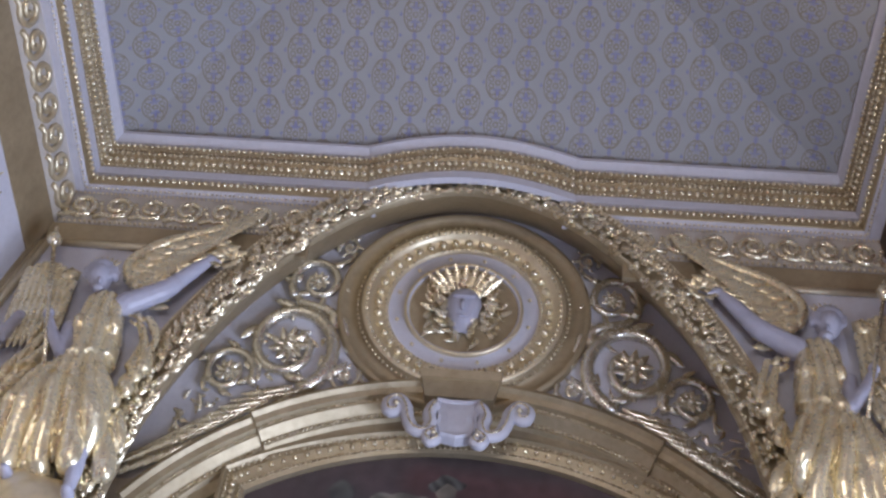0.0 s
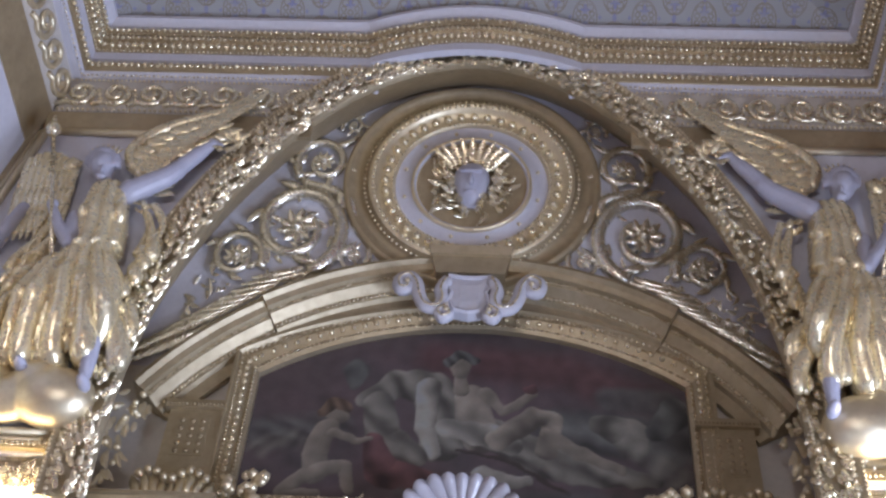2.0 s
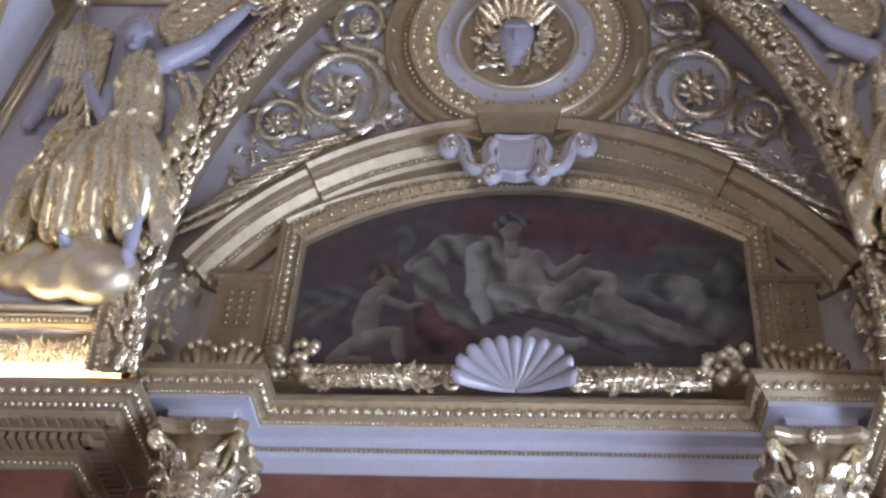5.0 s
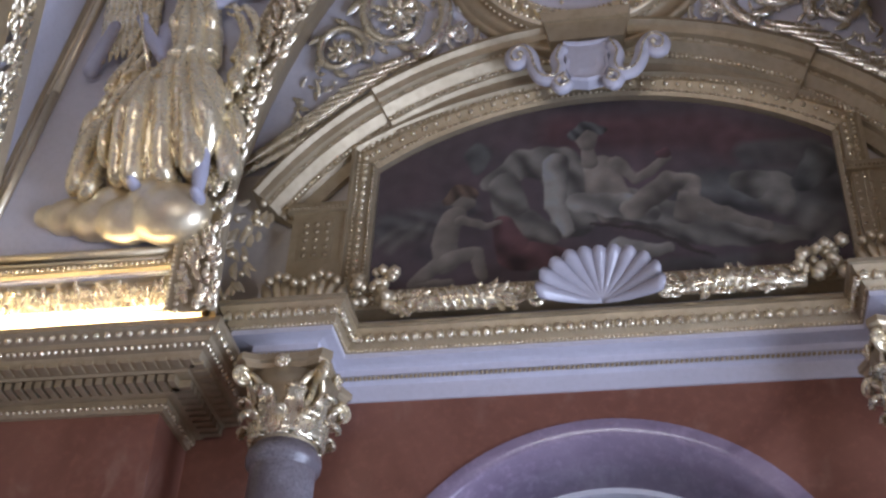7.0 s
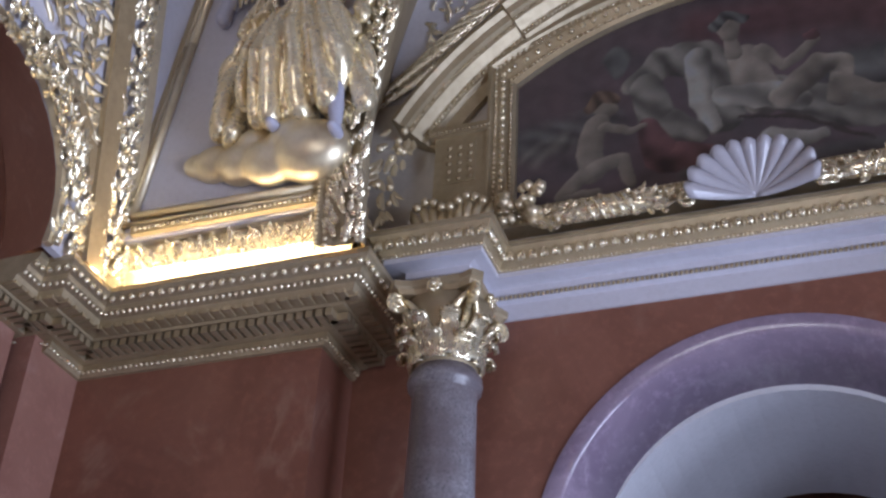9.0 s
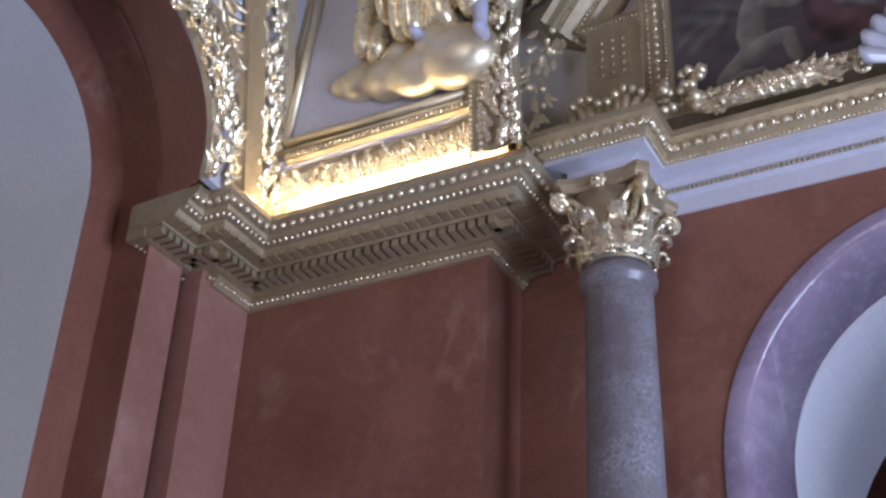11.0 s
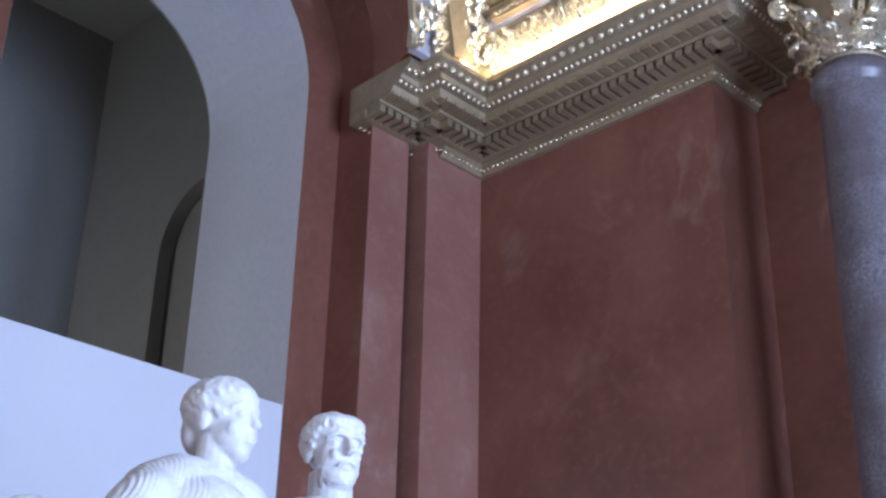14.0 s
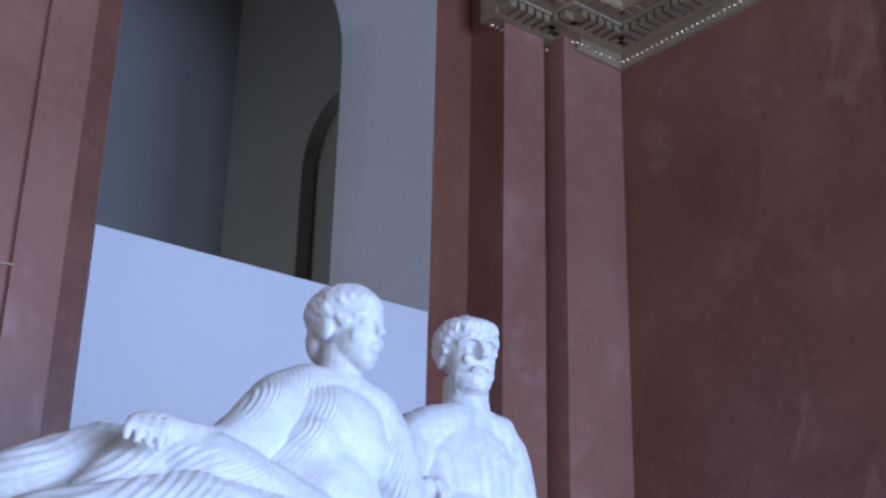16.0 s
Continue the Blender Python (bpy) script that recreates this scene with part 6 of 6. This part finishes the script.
# ---------------------------------------------------------------- the reclining couple
def sculpture():
    E2 = Vector((0.32, 0.82, 1.69))

    def W(y, z, d=0.0):
        p = Vector((-2.6, y, z))
        return p + (E2 - p).normalized() * d

    def M(y, z, d=0.0):
        p = Vector((-2.85, y, z))
        return p + (E2 - p).normalized() * d

    bm = bmesh.new()          # heads and hands, carved finer
    body = bmesh.new()        # cloth-covered bodies

    def tube(pts, rad, n=12, to=None):
        rings(to or bm, tube_loops(pts, rad, n))

    def head(c, yaw, s=1.0, tilt=0.0):
        """A plain carved head: skull, jaw, nose, brow, ears."""
        R = Matrix.Rotation(yaw, 3, "Z") @ Matrix.Rotation(tilt, 3, "X")
        def L(x, y, z):
            return c + R @ (Vector((x, y, z)) * s)
        blob(bm, L(0, 0.0, 0.03), (0.074 * s, 0.095 * s, 0.092 * s), R, 3)
        blob(bm, L(0, -0.035, -0.03), (0.058 * s, 0.062 * s, 0.080 * s), R, 3)
        blob(bm, L(0, -0.055, -0.083), (0.032 * s, 0.032 * s, 0.026 * s), R, 3)
        tube([L(0, -0.085, 0.024), L(0, -0.099, -0.004), L(0, -0.109, -0.026)], [0.009 * s, 0.011 * s, 0.0135 * s], 8)
        for sx in (-1, 1):
            tube([L(sx * 0.008, -0.086, 0.024), L(sx * 0.032, -0.082, 0.029), L(sx * 0.054, -0.064, 0.018)], [0.006 * s, 0.008 * s, 0.006 * s], 8)
            blob(bm, L(sx * 0.030, -0.080, 0.004), (0.014 * s, 0.010 * s, 0.008 * s), R, 2)
            blob(bm, L(sx * 0.072, 0.005, -0.01), (0.012 * s, 0.022 * s, 0.030 * s), R, 2)
            blob(bm, L(sx * 0.036, -0.062, -0.032), (0.022 * s, 0.022 * s, 0.024 * s), R, 2)
        blob(bm, L(0, -0.093, -0.050), (0.023 * s, 0.012 * s, 0.006 * s), R, 2)
        blob(bm, L(0, -0.090, -0.062), (0.019 * s, 0.012 * s, 0.006 * s), R, 2)
        return L, R

    r = random.Random(8)
    # ---- standing-up heads
    L, R = head(W(2.762, 2.755, 0.0), radians(107), 1.2)
    blob(bm, L(0, 0.008, 0.042), (0.098, 0.116, 0.090), R, 3)
    blob(bm, L(0, 0.075, -0.02), (0.060, 0.040, 0.070), R, 3)
    for k in range(230):      # waved hair close to the head, drawn to the nape
        a, v = r.uniform(0, 2 * math.pi), r.uniform(-0.75, 1)
        q = math.sqrt(1 - v * v)
        x, y, z = 0.082 * q * math.cos(a), 0.008 + 0.096 * q * math.sin(a), 0.037 + 0.074 * v
        if y < -0.045 and z < 0.062 or (y < 0.0 and z < 0.0):
            continue
        blob(bm, L(x, y, z), (0.011, 0.022, 0.011), R @ Matrix.Rotation(r.uniform(0.3, 1.0), 3, "X"), 1)
    L, R = head(M(3.415, 2.85, 0.0), radians(76), 1.22)
    blob(bm, L(0, 0.004, 0.043), (0.103, 0.121, 0.095), R, 3)
    for k in range(260):      # short curls over the cap of hair
        a, v = r.uniform(0, 2 * math.pi), r.uniform(-0.55, 1)
        q = math.sqrt(1 - v * v)
        x, y, z = 0.086 * q * math.cos(a), 0.004 + 0.100 * q * math.sin(a), 0.037 + 0.079 * v
        if y < -0.050 and z < 0.064 or (y < 0.0 and z < 0.0):
            continue
        blob(bm, L(x, y, z), r.uniform(0.009, 0.013), None, 1)
    blob(bm, L(0, -0.046, -0.030), (0.079, 0.062, 0.095), R, 3)
    blob(bm, L(0, -0.046, -0.080), (0.064, 0.058, 0.050), R, 3)
    for sx in (-1, 1):
        tube([L(sx * 0.006, -0.104, 0.028), L(sx * 0.034, -0.100, 0.034), L(sx * 0.062, -0.080, 0.020)], [0.007, 0.009, 0.007], 8)
        blob(bm, L(sx * 0.034, -0.088, -0.026), (0.018, 0.018, 0.020), R, 2)
        tube([L(sx * 0.004, -0.110, -0.046), L(sx * 0.020, -0.106, -0.051), L(sx * 0.030, -0.096, -0.062)], [0.006, 0.007, 0.004], 8)
    tube([L(0, -0.098, 0.030), L(0, -0.114, 0.0), L(0, -0.126, -0.026)], [0.011, 0.013, 0.017], 8)
    for k in range(17):       # locks combed over the brow
        a, q = -1.25 + 2.5 * k / 16 + r.uniform(-0.05, 0.05), r.uniform(0.044, 0.060)
        tube([L(0.074 * math.sin(a), -0.008 - 0.074 * math.cos(a), 0.092), L(0.080 * math.sin(a), -0.010 - 0.086 * math.cos(a), 0.076), L(0.080 * math.sin(a) + r.uniform(-0.008, 0.008), -0.010 - 0.089 * math.cos(a), q)], [0.008, 0.011, 0.005], 7)
    for k in range(60):       # clipped beard
        a, v = r.uniform(-1.4, 1.4), r.uniform(0, 1)
        blob(bm, L(0.066 * math.sin(a) * (1 - 0.3 * v), -0.030 - 0.060 * math.cos(a), -0.058 - 0.050 * v), r.uniform(0.005, 0.008), None, 1)
    # her neck and hand, his neck and hand
    tube([W(2.755, 2.70), W(2.75, 2.62), W(2.745, 2.54)], [0.060, 0.062, 0.085], 16)
    tube([M(3.42, 2.78), M(3.42, 2.70), M(3.42, 2.60)], [0.076, 0.078, 0.10], 16)
    blob(bm, W(2.17, 2.385, 0.12), (0.045, 0.055, 0.035), None, 2)
    for k in range(4):
        tube([W(2.225 - 0.029 * k, 2.405 - 0.003 * k, 0.165), W(2.215 - 0.031 * k, 2.375, 0.192), W(2.21 - 0.031 * k, 2.322 + 0.006 * k, 0.188)], [0.0125, 0.013, 0.010], 8)
    blob(bm, M(3.30, 2.40, 0.33), (0.035, 0.05, 0.035), None, 2)
    for k in range(4):
        tube([M(3.30 + 0.012 * k, 2.425 - 0.006 * k, 0.36), M(3.33 + 0.008 * k, 2.385, 0.38), M(3.325 + 0.006 * k, 2.335, 0.38)], [0.013, 0.013, 0.010], 7)

    def bt(pts, rad):
        tube(pts, rad, 14, body)
        for p, q in zip(pts, rad):
            blob(body, p, q, None, 2)

    # ---- the woman, leaning back
    bt([W(2.54, 2.50, -0.04), W(2.63, 2.545, -0.03), W(2.75, 2.56, -0.02), W(2.86, 2.52, -0.02), W(2.92, 2.44)], [0.085, 0.085, 0.085, 0.085, 0.085])
    blob(body, W(2.72, 2.42, 0.0), (0.15, 0.17, 0.17), None, 3)
    blob(body, W(2.67, 2.20, 0.03), (0.17, 0.22, 0.24), None, 3)
    blob(body, W(2.67, 2.40, 0.085), 0.085, None, 3)
    blob(body, W(2.83, 2.40, 0.085), 0.085, None, 3)
    bt([W(2.92, 2.44), W(2.98, 2.30, 0.08), W(2.98, 2.16, 0.16)], [0.08, 0.075, 0.07])
    bt([W(2.54, 2.49, 0.0), W(2.46, 2.40, 0.05), W(2.39, 2.34, 0.08)], [0.085, 0.082, 0.072])
    bt([W(2.39, 2.345, 0.08), W(2.28, 2.36, 0.10), W(2.19, 2.385, 0.12)], [0.066, 0.055, 0.042])
    bt([W(2.62, 2.12, 0.12), W(2.36, 2.27, 0.10), W(2.22, 2.32, 0.06)], [0.17, 0.125, 0.085])
    bt([W(2.22, 2.31, 0.05), W(2.10, 2.20, 0.05), W(1.95, 2.02, 0.05)], [0.085, 0.09, 0.08])
    bt([W(2.50, 2.10, -0.10), W(2.2, 2.25, -0.12), W(2.06, 2.29, -0.12)], [0.17, 0.12, 0.09])
    bt([W(2.06, 2.29, -0.12), W(1.85, 2.19, -0.12), W(1.55, 2.02, -0.12)], [0.09, 0.09, 0.07])
    bt([W(2.75, 2.05, 0.25), W(2.3, 2.15, 0.25), W(2.0, 2.08, 0.22), W(1.5, 1.95, 0.2)], [0.16, 0.13, 0.12, 0.08])
    # ---- the man beside her
    bt([M(3.20, 2.54), M(3.27, 2.575), M(3.42, 2.615), M(3.54, 2.59), M(3.59, 2.52)], [0.085, 0.09, 0.09, 0.09, 0.09])
    blob(body, M(3.40, 2.44, 0.0), (0.135, 0.22, 0.22), None, 3)
    blob(body, M(3.40, 2.15, 0.03), (0.18, 0.26, 0.28), None, 3)
    bt([M(3.59, 2.52), M(3.63, 2.36, 0.04), M(3.63, 2.16, 0.08)], [0.09, 0.09, 0.08])
    bt([M(3.18, 2.50, 0.02), M(3.13, 2.36, 0.10), M(3.16, 2.26, 0.18)], [0.08, 0.072, 0.062])
    bt([M(3.02, 2.26, 0.26), M(3.16, 2.34, 0.32), M(3.27, 2.395, 0.32)], [0.058, 0.047, 0.038])
    # couch and bolster below
    box(body, (-3.35, 0.6, 1.15), (-2.1, 3.95, 1.92))
    bt([Vector((-3.25, 0.7, 1.95)), Vector((-2.2, 0.7, 1.95))], [0.16, 0.16])
    bt([Vector((-3.3, 3.86, 2.20)), Vector((-2.42, 3.80, 2.22))], [0.15, 0.13])

    v1, _, f1 = carved(bm, 0.0052, 2)
    v2, n2, f2 = carved(body, 0.0056, 22)
    # cloth folds: ridges that sweep from the shoulders round to the lap and along the legs
    x, y, z = v2.T
    wob = np.array([noise.noise(Vector(p) * 5.0) for p in v2])
    wob2 = np.array([noise.noise(Vector(p) * 14.0) for p in v2])
    arc = np.hypot(y - 2.12, z - 2.72)
    leg = (y * 0.42 - z * 0.90) + 0.05 * np.sin(y * 9)
    blend = np.clip((y - 2.20) / 0.14, 0, 1)
    s1 = np.sin(2 * np.pi * (arc / 0.0125 + 0.5 * wob))
    s2 = np.sin(2 * np.pi * (leg / 0.024 + 0.8 * wob))
    man = np.clip((y - x * 0.0 - 3.06) / 0.06, 0, 1)
    s3 = np.sin(2 * np.pi * ((y + 0.25 * z + 0.6 * np.abs(y - 3.42) * (z - 2.3)) / 0.055 + 0.6 * wob))
    fold = (s1 * blend + s2 * (1 - blend)) * (1 - man) + s3 * man * 0.7
    fold = np.sign(fold) * np.abs(fold) ** 0.8
    amp = 0.0021 * (0.55 + 0.9 * np.clip(wob2 + 0.4, 0, 1)) * np.clip((z - 1.95) / 0.1, 0, 1)
    bare = (y > 2.16) & (y < 2.40) & (z > 2.315) & (np.hypot(x + 2.5, y - 2.3) < 0.35)
    amp = np.where(bare, amp * 0.15, amp)
    v2 = v2 + n2 * (fold * amp + 0.003 * wob2)[:, None]
    mesh = bpy.data.meshes.new("reclining_couple")
    k = len(v1)
    mesh.from_pydata([tuple(p) for p in v1] + [tuple(p) for p in v2], [], f1 + [tuple(i + k for i in f) for f in f2])
    mesh.polygons.foreach_set("use_smooth", [True] * len(mesh.polygons))
    mesh.materials.append(STATUE)
    ob = new("reclining_couple", mesh)
    tagged(ob, "white marble sculpture of a reclining draped couple on a couch", "sculpture")
    pl = thing("sculpture_plinth", (-2.72, 2.3, 0), "pale stone plinth under the marble couple", "plinth")
    b2 = bmesh.new()
    box(b2, (-3.45, 0.5, 0.0), (-2.0, 4.05, 0.25))
    child("step", b2, WHITE, pl)
    b2 = bmesh.new()
    box(b2, (-3.38, 0.56, 0.25), (-2.06, 3.99, 1.15))
    bmesh.ops.bevel(b2, geom=b2.edges, offset=0.02, segments=2, affect="EDGES")
    child("body", b2, WHITE, pl)


sculpture()
